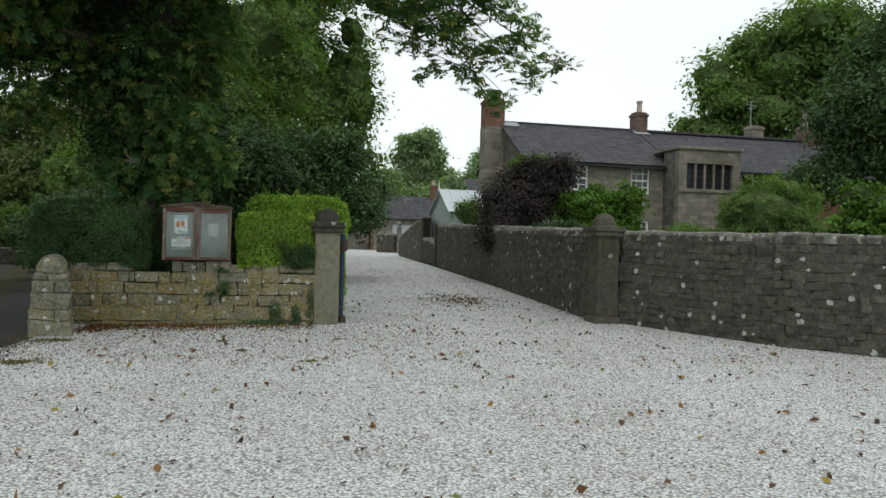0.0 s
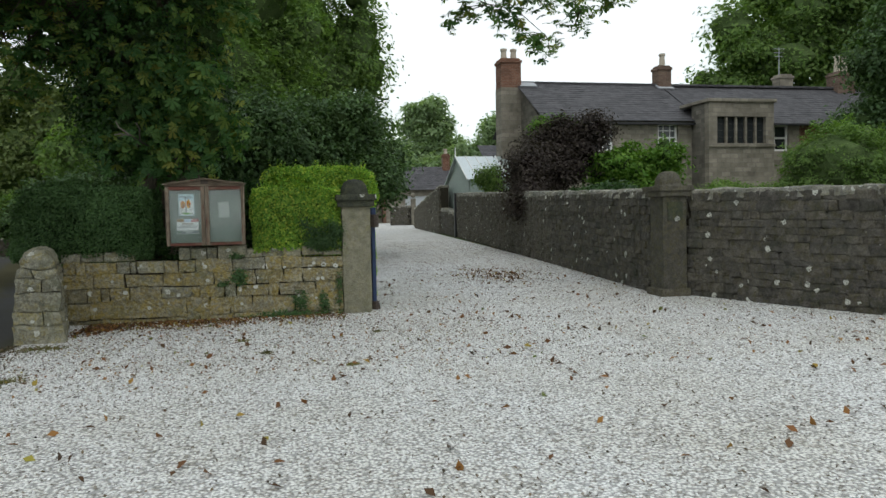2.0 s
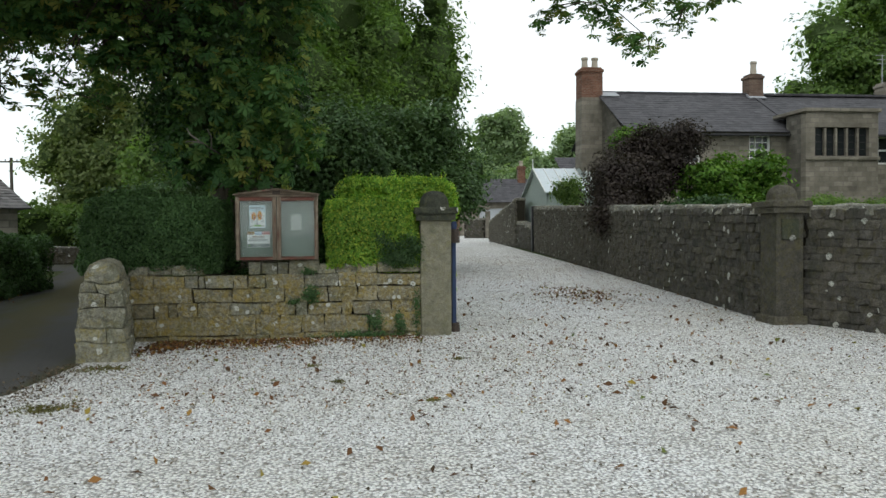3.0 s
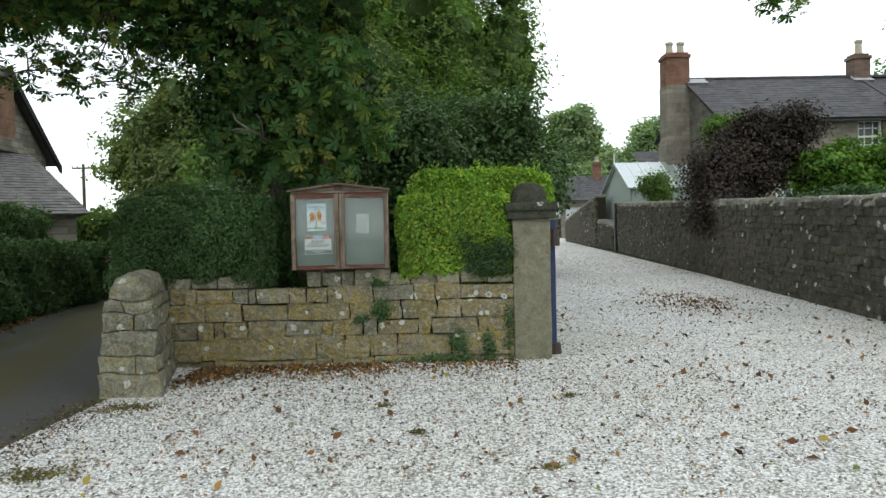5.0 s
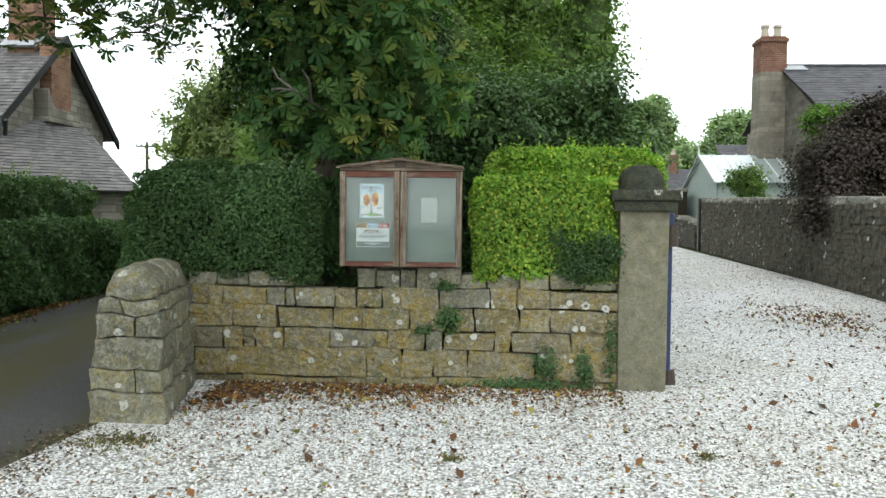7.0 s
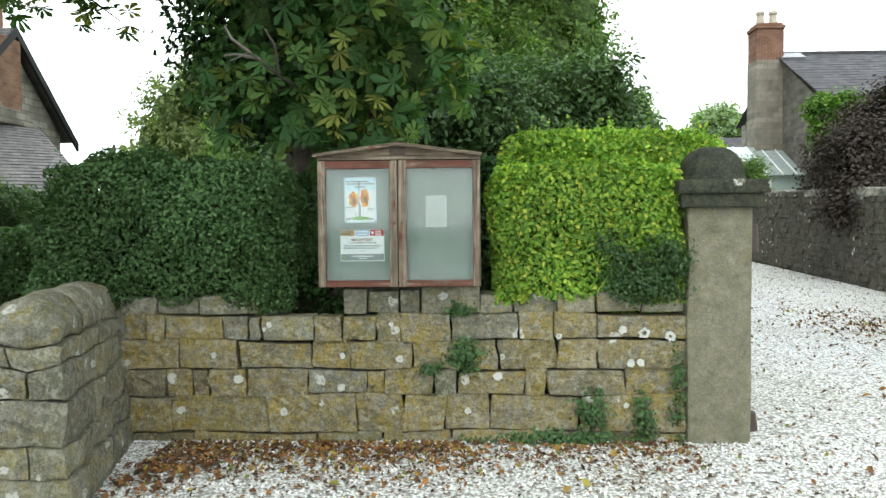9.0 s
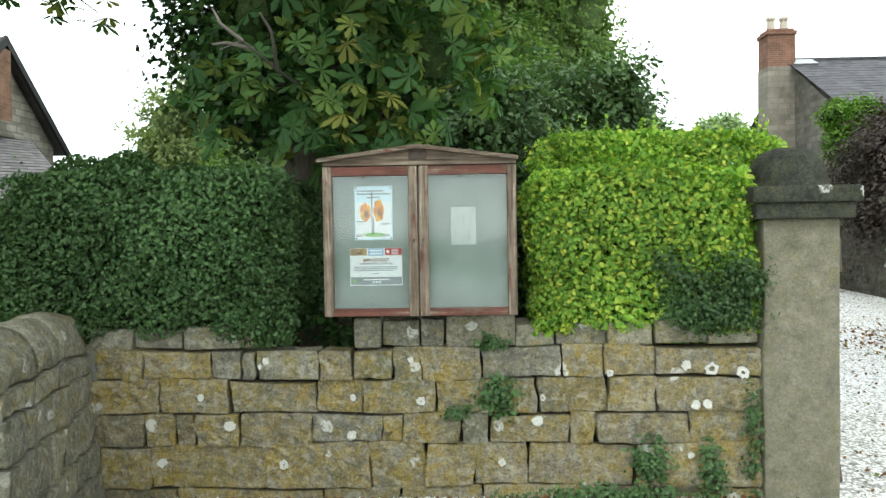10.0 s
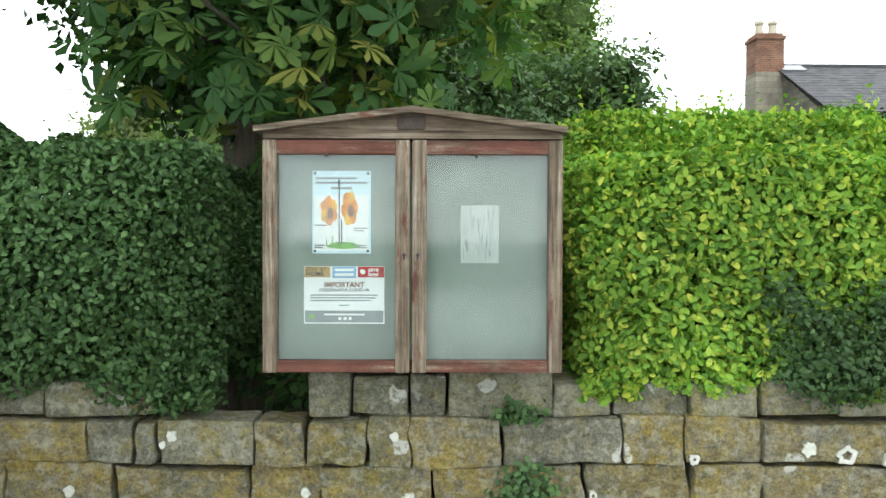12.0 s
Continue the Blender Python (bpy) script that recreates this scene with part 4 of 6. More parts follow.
HX0, HX1, HY0, HY1, HE, HR, HB = 11.3, 30.6, 32.7, 40.2, 5.6, 7.85, 0.45
hs = empty("stone_house", "long two storey stone house with slate roof", "house")
win = [(13.55, 14.45, 4.25, 5.45), (16.62, 17.6, 4.2, 5.48), (22.55, 23.3, 4.22, 5.45), (16.62, 17.6, 1.75, 2.95), (13.4, 14.4, 1.75, 2.95)]
part("front_wall", grid_wall(bmesh.new(), "x", HX0, 23.88, HB, HE, HY0, HY0 + 0.4, win), HOUSE_STONE, hs)
part("brick_wall", grid_wall(bmesh.new(), "x", 23.88, HX1, HB, HE, HY0 + 0.004, HY0 + 0.4, [(25.4, 26.3, 4.2, 5.4)]), BRICK_X, hs, "red brick wall of the end bay")
part("back_wall", a_box(HX0, HX1, HY1 - 0.4, HY1, HB, HE), HOUSE_STONE, hs)
ym = (HY0 + HY1) / 2
for x in (HX0, HX1 - 0.4):
    pts = [(x, HY0 + 0.4, HB), (x, HY1 - 0.4, HB), (x, HY1 - 0.4, HE), (x, ym, HR - 0.14), (x, HY0 + 0.4, HE)]
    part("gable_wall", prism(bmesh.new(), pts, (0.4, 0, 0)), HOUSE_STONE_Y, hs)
for (x0, x1, z0, z1), k in zip(win, (2, 3, 1, 3, 3)):
    sash(hs, x0, x1, z0, z1, HY0 + 0.1, k, 4 if k > 1 else 2)
sash(hs, 25.4, 26.3, 4.2, 5.4, HY0 + 0.1, 3, 4)
roof_slope("roof", (HX0 - 0.15, HY0 - 0.3, HE - 0.05), (18.75, HY0 - 0.3, HE - 0.05), (HX0 - 0.15, ym, HR), (18.75, ym, HR), 17, SLATE, hs)
roof_slope("roof", (18.75, HY0 - 0.24, HE - 0.12), (HX1 + 0.1, HY0 - 0.24, HE - 0.12), (18.75, ym, HR - 0.08), (HX1 + 0.1, ym, HR - 0.08), 17, SLATE, hs)
roof_slope("roof", (HX1 + 0.1, HY1 + 0.3, HE - 0.05), (HX0 - 0.15, HY1 + 0.3, HE - 0.05), (HX1 + 0.1, ym, HR), (HX0 - 0.15, ym, HR), 8, SLATE, hs, 1.2)
bm = bmesh.new()
for k in range(42):
    x = HX0 - 0.1 + k * 0.46
    box(bm, x, x + 0.45, ym - 0.12, ym + 0.12, HR - 0.05, HR + 0.07, 0.03)
part("ridge_tiles", bm, SLATE, hs)
part("gutter", a_box(HX0, HX1, HY0 - 0.34, HY0 - 0.24, HE - 0.22, HE - 0.12, bevel=0.02), BLACK, hs)
part("verge_flashing", prism(bmesh.new(), [(18.7, ym, HR + 0.02), (18.95, ym, HR + 0.02), (18.95, HY0 - 0.2, HE), (18.7, HY0 - 0.2, HE)], (0, 0, 0.05)), SLATE, hs)
chimney(hs, 10.32, 11.35, 36.0, 36.95, HB, 7.55, 8.95, HOUSE_STONE, BRICK_X, (10.62, 11.1))
chimney(hs, 18.5, 19.24, 36.1, 36.8, 7.4, 7.75, 8.8, OLD_BRICK, OLD_BRICK, (18.9,), 0.62)
chimney(hs, 25.75, 26.55, 36.6, 37.3, 7.3, 7.9, 8.6, HOUSE_STONE, HOUSE_STONE, ())
chimney(hs, 28.75, 29.8, 36.0, 36.9, 7.2, 7.7, 8.7, OLD_BRICK, OLD_BRICK, (29.05, 29.5), 0.85)
for x, z in ((11.75, 7.66), (18.93, 7.66)):
    part("flashing", prism(bmesh.new(), [(x - 0.5, 35.95, z - 0.1), (x + 0.35, 35.95, z - 0.1), (x + 0.3, 36.5, z + 0.22), (x - 0.45, 36.5, z + 0.22)], (0, -0.06, 0.05)), LEAD, hs, "grey lead chimney flashing")
bm = bmesh.new()
tube(bm, [(25.9, 36.9, 8.3), (25.9, 36.9, 10.0)], [0.03, 0.02], 6)
for z, w in ((9.95, 0.35), (9.75, 0.3), (9.55, 0.25)):
    tube(bm, [(25.9 - w, 36.9, z), (25.9 + w, 36.9, z)], [0.012, 0.012], 5)
part("aerial", bm, LEAD, hs, "thin grey television aerial")
# stone bay with a five light mullioned window
bay = part("bay", grid_wall(bmesh.new(), "x", 18.3, 21.5, HB, 6.25, 31.3, 31.65, [(18.7, 21.1, 4.45, 5.62)]), HOUSE_STONE, hs, "projecting flat topped stone bay")
for x in (18.3, 21.15):
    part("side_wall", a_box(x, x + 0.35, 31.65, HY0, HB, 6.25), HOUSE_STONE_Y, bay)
part("cornice", a_box(18.2, 21.6, 31.2, HY0 + 0.9, 6.25, 6.4, bevel=0.03), HOUSE_STONE, bay)
part("string_course", a_box(18.25, 21.55, 31.22, 31.298, 4.28, 4.42, bevel=0.02), HOUSE_STONE, bay)
part("glazing", a_box(18.7, 21.1, 31.5, 31.53, 4.45, 5.62), DARK_GLASS, bay)
for k in range(1, 5):
    x = 18.7 + 2.4 * k / 5
    part("mullion", a_box(x - 0.045, x + 0.045, 31.33, 31.48, 4.452, 5.618, bevel=0.02), HOUSE_STONE, bay)
for k in range(5):
    for j in range(1, 4):
        z = 4.45 + 1.17 * j / 4
        part("lead_bar", a_box(18.77 + 0.48 * k, 19.11 + 0.48 * k, 31.485, 31.499, z - 0.012, z + 0.012), BLACK, bay)

# ---- sage garden house with glazed roof ----
gh = empty("garden_house", "small sage painted boarded garden house with pale roof", "outbuilding")
for k in range(21):
    y = 34.25 + k * 0.195
    z = 3.15 + 1.1 * (1 - abs(y + 0.09 - 36.3) / 2.1)
    part("board", a_box(8.2, 8.24 + 0.012 * (k % 2), y, y + 0.188, 0.5, z), SAGE, gh)
part("front_wall", a_box(8.26, 12.0, 34.25, 34.35, 0.5, 3.15), SAGE, gh)
part("rear_wall", a_box(8.26, 12.0, 38.3, 38.4, 0.5, 3.15), SAGE, gh)
for k in range(8):
    x = 8.1 + k * 0.49
    part("roof_panel", prism(bmesh.new(), [(x, 34.1, 3.1), (x + 0.46, 34.1, 3.1), (x + 0.46, 36.3, 4.28), (x, 36.3, 4.28)], (0, 0, 0.04)), GLAZE if k < 4 else DULL_GLASS, gh)
    part("glazing_bar", prism(bmesh.new(), [(x - 0.03, 34.08, 3.12), (x, 34.08, 3.12), (x, 36.3, 4.3), (x - 0.03, 36.3, 4.3)], (0, 0, 0.06)), WHITE, gh)
    part("roof_panel", prism(bmesh.new(), [(x, 38.5, 3.1), (x + 0.46, 38.5, 3.1), (x + 0.46, 36.3, 4.28), (x, 36.3, 4.28)], (0, 0, 0.04)), GLAZE, gh)
for s in (-1, 1):
    part("bargeboard", prism(bmesh.new(), [(8.06, 36.3, 4.33), (8.06, 36.3 + s * 2.25, 3.12), (8.06, 36.3 + s * 2.25, 3.04), (8.06, 36.3, 4.24)], (0.06, 0, 0)), SAGE, gh)
bm = bmesh.new()
tube(bm, [(8.1, 36.3, 4.2), (8.1, 36.3, 4.75)], [0.04, 0.015], 6)
part("finial", bm, WHITE, gh)

# ---- garage block at the end of the drive ----
gr = empty("garage_block", "low slate roofed brick garage block", "outbuilding")
part("front_wall", grid_wall(bmesh.new(), "x", 7.85, 14.5, 0.9, 3.6, 58, 58.3, [(9.3, 11.4, 0.9, 3.1)]), HOUSE_STONE, gr)
part("side_wall", a_box(7.85, 8.15, 58.3, 64, 0.9, 3.6), BRICK_Y, gr)
part("side_wall", a_box(14.2, 14.5, 58.3, 64, 0.9, 3.6), BRICK_Y, gr)
part("garage_door", a_box(9.3, 11.4, 58.1, 58.16, 0.9, 3.1), PALE_DOOR, gr, "pale grey garage door")
roof_slope("roof", (7.6, 57.7, 3.55), (14.7, 57.7, 3.55), (7.6, 61, 5.5), (14.7, 61, 5.5), 12, SLATE, gr, 0.4)
roof_slope("roof", (14.7, 64.3, 3.55), (7.6, 64.3, 3.55), (14.7, 61, 5.5), (7.6, 61, 5.5), 8, SLATE, gr, 1.0)
for x in (7.85, 14.2):
    part("gable", prism(bmesh.new(), [(x, 58.0, 3.6), (x, 64, 3.6), (x, 61, 5.4)], (0.3, 0, 0)), BRICK_Y, gr)
chimney(gr, 12.8, 13.4, 60.4, 61.0, 4.8, 5.4, 6.5, BRICK_X, BRICK_X, (13.1,), 0.4)
sh = empty("teal_roofed_shed", "stone shed with teal sheet roof", "shed")
part("wall", a_box(5.6, 7.75, 60, 63, 0.9, 3.5), HOUSE_STONE, sh)
part("roof", prism(bmesh.new(), [(5.4, 59.7, 3.45), (7.8, 59.7, 3.45), (7.8, 62, 4.35), (5.4, 62, 4.35)], (0, 0, 0.06)), TEAL, sh)
hp = empty("rear_roof", "dark slate roof of a building behind", "outbuilding")
part("wall", a_box(13.6, 18, 50, 54, 0.7, 5.0), HOUSE_STONE, hp)
roof_slope("roof", (13.4, 49.7, 4.9), (18.2, 49.7, 4.9), (13.4, 52, 6.35), (18.2, 52, 6.35), 9, SLATE, hp, 0.4)

# ---- lodge across the lane ----
ld = empty("lodge", "stone gabled lodge with brick chimney breast", "house")
LX, LY0, LY1, LE, LA = -11.5, 22.3, 27.4, 3.95, 6.25
lym = (LY0 + LY1) / 2
part("gable_wall", prism(bmesh.new(), [(LX, LY0 + 0.2, 0.3), (LX, LY1 - 0.2, 0.3), (LX, LY1 - 0.2, LE + 0.05), (LX, lym, LA - 0.12), (LX, LY0 + 0.2, LE + 0.05)], (-0.4, 0, 0)), LODGE_STONE, ld)
part("side_wall", a_box(-19, LX - 0.4, LY0 + 0.2, LY0 + 0.6, 0.3, LE), HOUSE_STONE, ld)
part("side_wall", a_box(-19, LX - 0.4, LY1 - 0.6, LY1 - 0.2, 0.3, LE), HOUSE_STONE, ld)
roof_slope("roof", (-19.2, LY0 - 0.15, LE - 0.12), (LX + 0.3, LY0 - 0.15, LE - 0.12), (-19.2, lym, LA), (LX + 0.3, lym, LA), 26, TILE, ld, 0.17, 0.02)
roof_slope("roof", (LX + 0.3, LY1 + 0.15, LE - 0.12), (-19.2, LY1 + 0.15, LE - 0.12), (LX + 0.3, lym, LA), (-19.2, lym, LA), 26, TILE, ld, 0.17, 0.02)
for s in (-1, 1):
    part("bargeboard", prism(bmesh.new(), [(LX + 0.24, lym, LA + 0.03), (LX + 0.24, lym + s * 2.72, LE - 0.14), (LX + 0.24, lym + s * 2.72, LE - 0.36), (LX + 0.24, lym, LA - 0.2)], (0.07, 0, 0)), BLACK, ld, "black painted bargeboard")
br = part("chimney_breast", a_box(LX, LX + 0.3, 24.1, 24.98, 4.3, 5.95), BRICK_Y, ld, "projecting red brick chimney breast")
part("offset", prism(bmesh.new(), [(LX, 23.82, 4.02), (LX, 25.3, 4.02), (LX, 25.24, 4.14), (LX, 24.98, 4.3), (LX, 24.1, 4.3), (LX, 23.86, 4.75), (LX, 23.82, 4.7)], (0.38, 0, 0)), LODGE_STONE, br)
part("string_course", a_box(LX, LX + 0.44, 23.76, 25.36, 3.92, 4.03, bevel=0.03), LODGE_STONE, br)
part("base", a_box(LX, LX + 0.34, 23.86, 25.25, 3.0, 3.92), LODGE_STONE, br)
for k in range(9):
    y = LY0 + 0.95 + 0.1 * k
    part("stepped_flashing", a_box(LX + 0.002, LX + 0.03, y, y + 0.14, 2.95 + 0.11 * k, 3.12 + 0.11 * k), LEAD, ld)
for k in range(6):
    part("brick_quoin", a_box(LX - 0.05, LX + 0.012, LY0 + 0.19, LY0 + (0.62 if k % 2 else 0.44), 1.9 + 0.225 * k, 2.115 + 0.225 * k), BRICK_Y, ld, "red brick quoin")
chimney(ld, -12.4, -11.7, 24.2, 25.2, 5.6, 6.1, 8.6, BRICK_Y, BRICK_Y, (-12.2, -11.9))
part("flashing", prism(bmesh.new(), [(-12.5, 24.1, 5.8), (-11.6, 24.1, 5.8), (-11.6, 24.5, 6.15), (-12.5, 24.5, 6.15)], (0, -0.08, 0.04)), LEAD, ld)
# lean-to with hipped tile roof in front of the gable
part("lean_to_wall", prism(bmesh.new(), [(LX + 0.05, 20.3, 0.3), (-10.9, 20.0, 0.3), (-8.25, 21.9, 0.3), (LX + 0.05, 27.0, 0.3)], (0, 0, 1.95)), LODGE_STONE, ld)
roof_slope("lean_to_roof", (-11.4, 19.5, 2.12), (-7.9, 21.85, 2.15), (-11.25, 23.5, 3.95), (-11.15, 25.6, 4.0), 24, TILE, ld, 0.17, 0.02)
roof_slope("lean_to_roof", (-7.9, 21.85, 2.15), (-11.4, 27.6, 2.15), (-11.15, 25.6, 4.0), (-11.3, 25.7, 4.0), 24, TILE, ld, 0.17, 0.02)
bm = bmesh.new()
tube(bm, [(LX + 0.35, LY0 - 0.1, 3.75), (LX + 0.2, LY0 + 0.1, 3.4), (LX + 0.1, LY0 + 0.25, 3.1), (LX + 0.1, LY0 + 0.25, 1.0)], [0.05, 0.05, 0.05, 0.05], 8)
part("downpipe", bm, BLACK, ld)

# ---- telegraph pole ----
tp = empty("telegraph_pole", "distant wooden telegraph pole with crossarm", "pole")
bm = bmesh.new()
tube(bm, [(-15.6, 39, 0.6), (-15.6, 39, 5.0)], [0.09, 0.065], 8)
part("pole", bm, PEN, tp)
part("crossarm", a_box(-16.1, -15.1, 38.97, 39.03, 4.78, 4.85), PEN, tp)
for x in (-16.1, -15.85, -15.35, -15.1):
    part("insulator", a_box(x - 0.025, x + 0.025, 38.975, 39.025, 4.85, 4.94, bevel=0.01), LEAD, tp)


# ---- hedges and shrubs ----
front_gold = hedge("golden_hedge", "clipped golden privet hedge behind the stone wall", [(-0.49, 0.68, 11.87, 12.36, 1.08, 1.94)], L_GOLD, 0.033, 12500, slim=0.62, rough=0.03, depth=0.16, sprigs=16, inside=SHADE_CORE_GOLD, crown=0.05, folded=True)
hedge("golden_hedge", "taller golden privet hedge along the drive edge", [(-0.4, 1.3, 12.85, 15.2, 0.3, 2.29)], L_GOLD, 0.04, 4600, rough=0.05, depth=0.18, sprigs=50, inside=SHADE_CORE_GOLD, crown=0.2)
hedge("green_hedge", "clipped dark green privet hedge above the wall", [(-3.4, -1.75, 11.83, 13.1, 1.04, 1.98)], L_PRIVET, 0.028, 11500, rough=0.065, depth=0.17, sprigs=14, inside=SHADE_CORE_PRIVET, crown=0.08, folded=True)
# Added dark hedge that stands for the shade in the gap beside the board.
hedge("dark_fill_hedge", "dark fill hedge added behind the notice board", [(-1.25, -0.3, 12.95, 14.2, 0.4, 2.08)], L_IVY, 0.06, 2200, rough=0.05)
hedge("lane_hedge", "low clipped hedge along the lane", [(-8.0, -6.5, 13.2, 19.6, 0.3, 1.52)], L_PRIVET, 0.07, 1100, rough=0.07)
hedge("lane_hedge", "taller clipped hedge behind the lane hedge", [(-9.4, -8.0, 13.0, 20.4, 0.3, 2.2)], L_DARK, 0.07, 1100, rough=0.1, sprigs=60)
hedge("far_hedge", "loose hedge behind the low roadside wall", [(-16, -5.2, 29.2, 31.5, 0.5, 2.4)], L_LIME, 0.14, 300, rough=0.2)

low_, up_ = clumps([((0.42, 11.885, 1.21), (0.3, 0.03, 0.14)), ((0.6, 11.885, 1.32), (0.11, 0.03, 0.1))], 380, 14, 0.03, inner=0.05), clumps([((0.55, 11.885, 1.42), (0.16, 0.03, 0.12)), ((0.2, 11.89, 1.44), (0.12, 0.02, 0.17)), ((0.33, 11.885, 1.36), (0.16, 0.03, 0.12))], 130, 10, 0.04, inner=0.05)
pos, nrm = np.concatenate([low_[0], up_[0]]), np.concatenate([low_[1], up_[1]])
link("reverted_leaves", quads_mesh("reverted_leaves", simple_leaves(pos, unit(nrm + np.array([0, -0.7, 0])), 0.026, 0.6)), L_PRIVET, front_gold, "dark green reverted patch of privet leaves")

CHX, CHY = -1.75, 13.55
ch = empty("chestnut_tree", "large horse chestnut with drooping boughs", "tree")
bm = bmesh.new()
tube(bm, [(CHX, CHY, 0.1), (CHX, CHY, 0.6), (CHX + 0.03, CHY, 2.2), (CHX - 0.02, CHY, 4.5), (CHX, CHY, 8.5), (CHX, CHY, 12)], [0.62, 0.5, 0.44, 0.42, 0.34, 0.15], 16)
bmesh.ops.subdivide_edges(bm, edges=bm.edges[:], cuts=2, use_grid_fill=True)
for v in bm.verts:
    v.co += 0.05 * noise.noise_vector(Vector((v.co.x * 5, v.co.y * 5, v.co.z * 1.2)))
part("trunk", bm, BARK, ch, smooth=True)
CH_BLOBS = [((-1.5, 12.72, 2.3), (0.65, 0.35, 0.28)), ((-1.65, 12.75, 2.65), (0.7, 0.5, 0.5)), ((-2.15, 12.75, 2.5), (0.4, 0.45, 0.4)), ((-1.05, 12.85, 2.75), (0.5, 0.5, 0.5)), ((-1.85, 13.1, 4.2), (0.95, 0.95, 1.5)), ((-1.4, 12.7, 3.3), (0.75, 0.7, 0.8)), ((-2.15, 12.8, 3.1), (0.5, 0.6, 0.75)), ((-1.1, 13.2, 4.4), (0.85, 0.9, 1.3)),
            ((-1.6, 13.6, 6.4), (1.9, 1.7, 1.6)), ((-3.6, 12.6, 5.9), (1.9, 1.6, 1.1)), ((-5.4, 12.2, 5.6), (1.9, 1.8, 0.9)), ((-1.4, 10.8, 6.2), (2.2, 1.8, 0.9)),
            ((0.0, 13.4, 6.4), (1.4, 1.5, 1.1)), ((-7.6, 12.4, 5.3), (1.6, 1.6, 0.9)), ((-4.9, 14.8, 4.9), (1.3, 1.0, 0.6)), ((-3.2, 8.5, 6.9), (3.4, 2.5, 0.9)), ((-6.5, 9, 6.6), (2.5, 2.5, 0.9)),
            ((-6.4, 11.2, 4.95), (1.8, 1.4, 0.8)), ((-8.8, 11.4, 4.9), (1.8, 1.6, 0.9)), ((-3.0, 14.9, 6.2), (2.2, 1.5, 1.2)), ((-3.0, 11.2, 5.6), (1.6, 1.2, 0.6)), ((-4.2, 12.2, 4.75), (1.5, 1.2, 0.7)), ((-6.6, 13.4, 4.75), (1.8, 1.3, 0.7)), ((-8.5, 15, 4.9), (2.0, 1.5, 0.8)), ((-3.0, 13.8, 4.9), (1.0, 1.0, 0.7)), ((-4.3, 13.6, 4.65), (1.2, 0.8, 0.6)), ((-5.6, 14, 4.55), (1.0, 0.8, 0.55)), ((-9.5, 14, 6), (2.2, 2, 1.2)), ((-3.2, 13.1, 4.25), (0.65, 0.6, 0.85)), ((-2.9, 13.1, 4.0), (0.5, 0.55, 0.6)), ((-4.0, 13.0, 4.7), (0.8, 0.7, 0.6)), ((-3.35, 13.0, 3.8), (0.5, 0.5, 0.36))]
for c, r in CH_BLOBS:
    a, b = Vector((CHX, CHY, max(2.4, c[2] - 0.6))), Vector(c)
    bm = bmesh.new()
    tube(bm, [a, a.lerp(b, 0.5) + Vector((0, 0, 0.25)), b], [0.11, 0.07, 0.02], 7)
    part("bough", bm, BARK, ch, smooth=True)
pos, nrm = clumps(puffs(CH_BLOBS, 7), 4900, 5, 0.14, inner=0.65)
nrm = unit(nrm + np.array([0, -0.1, 0.2]))
crown = link("crown", leaflets_mesh("crown", palm_leaves(pos, nrm, 0.14)), L_CHESTNUT, ch)
# Unseen high crown with oversized leaves, added to shade the wall and hedges.
high = [((-2.5, 14, 9.5), (4.5, 4, 2.2)), ((-6, 11.5, 8.6), (4, 4, 1.6)), ((0.5, 12.5, 8.8), (3, 4, 1.5)), ((-3, 9.5, 9), (4, 3, 1.5)), ((-2, 14, 12), (4, 4, 2.5))]
pos, nrm = clumps(high, 700, 5, 0.35, inner=0.5)
link("upper_crown", leaflets_mesh("upper_crown", palm_leaves(pos, nrm, 0.38)), L_CHESTNUT, ch)
pos, nrm = clumps([((CHX - 0.3, CHY - 0.1, 4.4), (1.15, 0.9, 2.5)), ((CHX + 0.1, CHY + 0.3, 3.2), (0.9, 0.8, 0.9)), ((CHX - 0.45, CHY - 0.2, 2.95), (0.72, 0.6, 0.75)), ((CHX - 0.6, CHY, 3.4), (0.62, 0.5, 1.2))], 1700, 22, 0.12, inner=0.75)
link("ivy", quads_mesh("ivy", simple_leaves(pos, nrm, 0.06, 0.8)), L_IVY, ch, "dark ivy clothing the trunk")
shell("inner_foliage", bmesh.new(), crown, [(c, (r[0] * 0.9, r[1] * 0.9, r[2] * 0.9)) for c, r in CH_BLOBS[3:13]], SHADE_CORE, 0.36)
# long hanging sprays
EAST, WEST = Vector((-0.5, 13.2, 7.0)), Vector((-2.0, 13.5, 6.2))
SPRAYS = [(EAST, e) for e in ((4.7, 12.6, 4.85), (3.85, 12.5, 4.15), (4.4, 12.4, 4.6), (3.0, 12.5, 4.65), (2.3, 12.4, 4.95), (3.6, 12.6, 5.0), (4.4, 12.7, 5.4), (1.9, 12.5, 5.4), (3.0, 12.3, 5.5), (3.9, 12.2, 5.7))]
SPRAYS += [(WEST, e) for e in ((-3.7, 13.0, 3.4), (-4.2, 13.1, 3.45), (-4.75, 13.0, 3.6), (-3.2, 12.9, 3.75), (-5.4, 13.0, 3.7), (-6.3, 13.0, 3.8), (-3.6, 12.6, 4.1), (-4.6, 12.6, 4.2), (-5.8, 14.9, 4.7), (-6.8, 14.3, 4.6), (-8.4, 13.6, 4.5), (-5.3, 13.4, 4.2), (-7.4, 13.5, 4.0))]
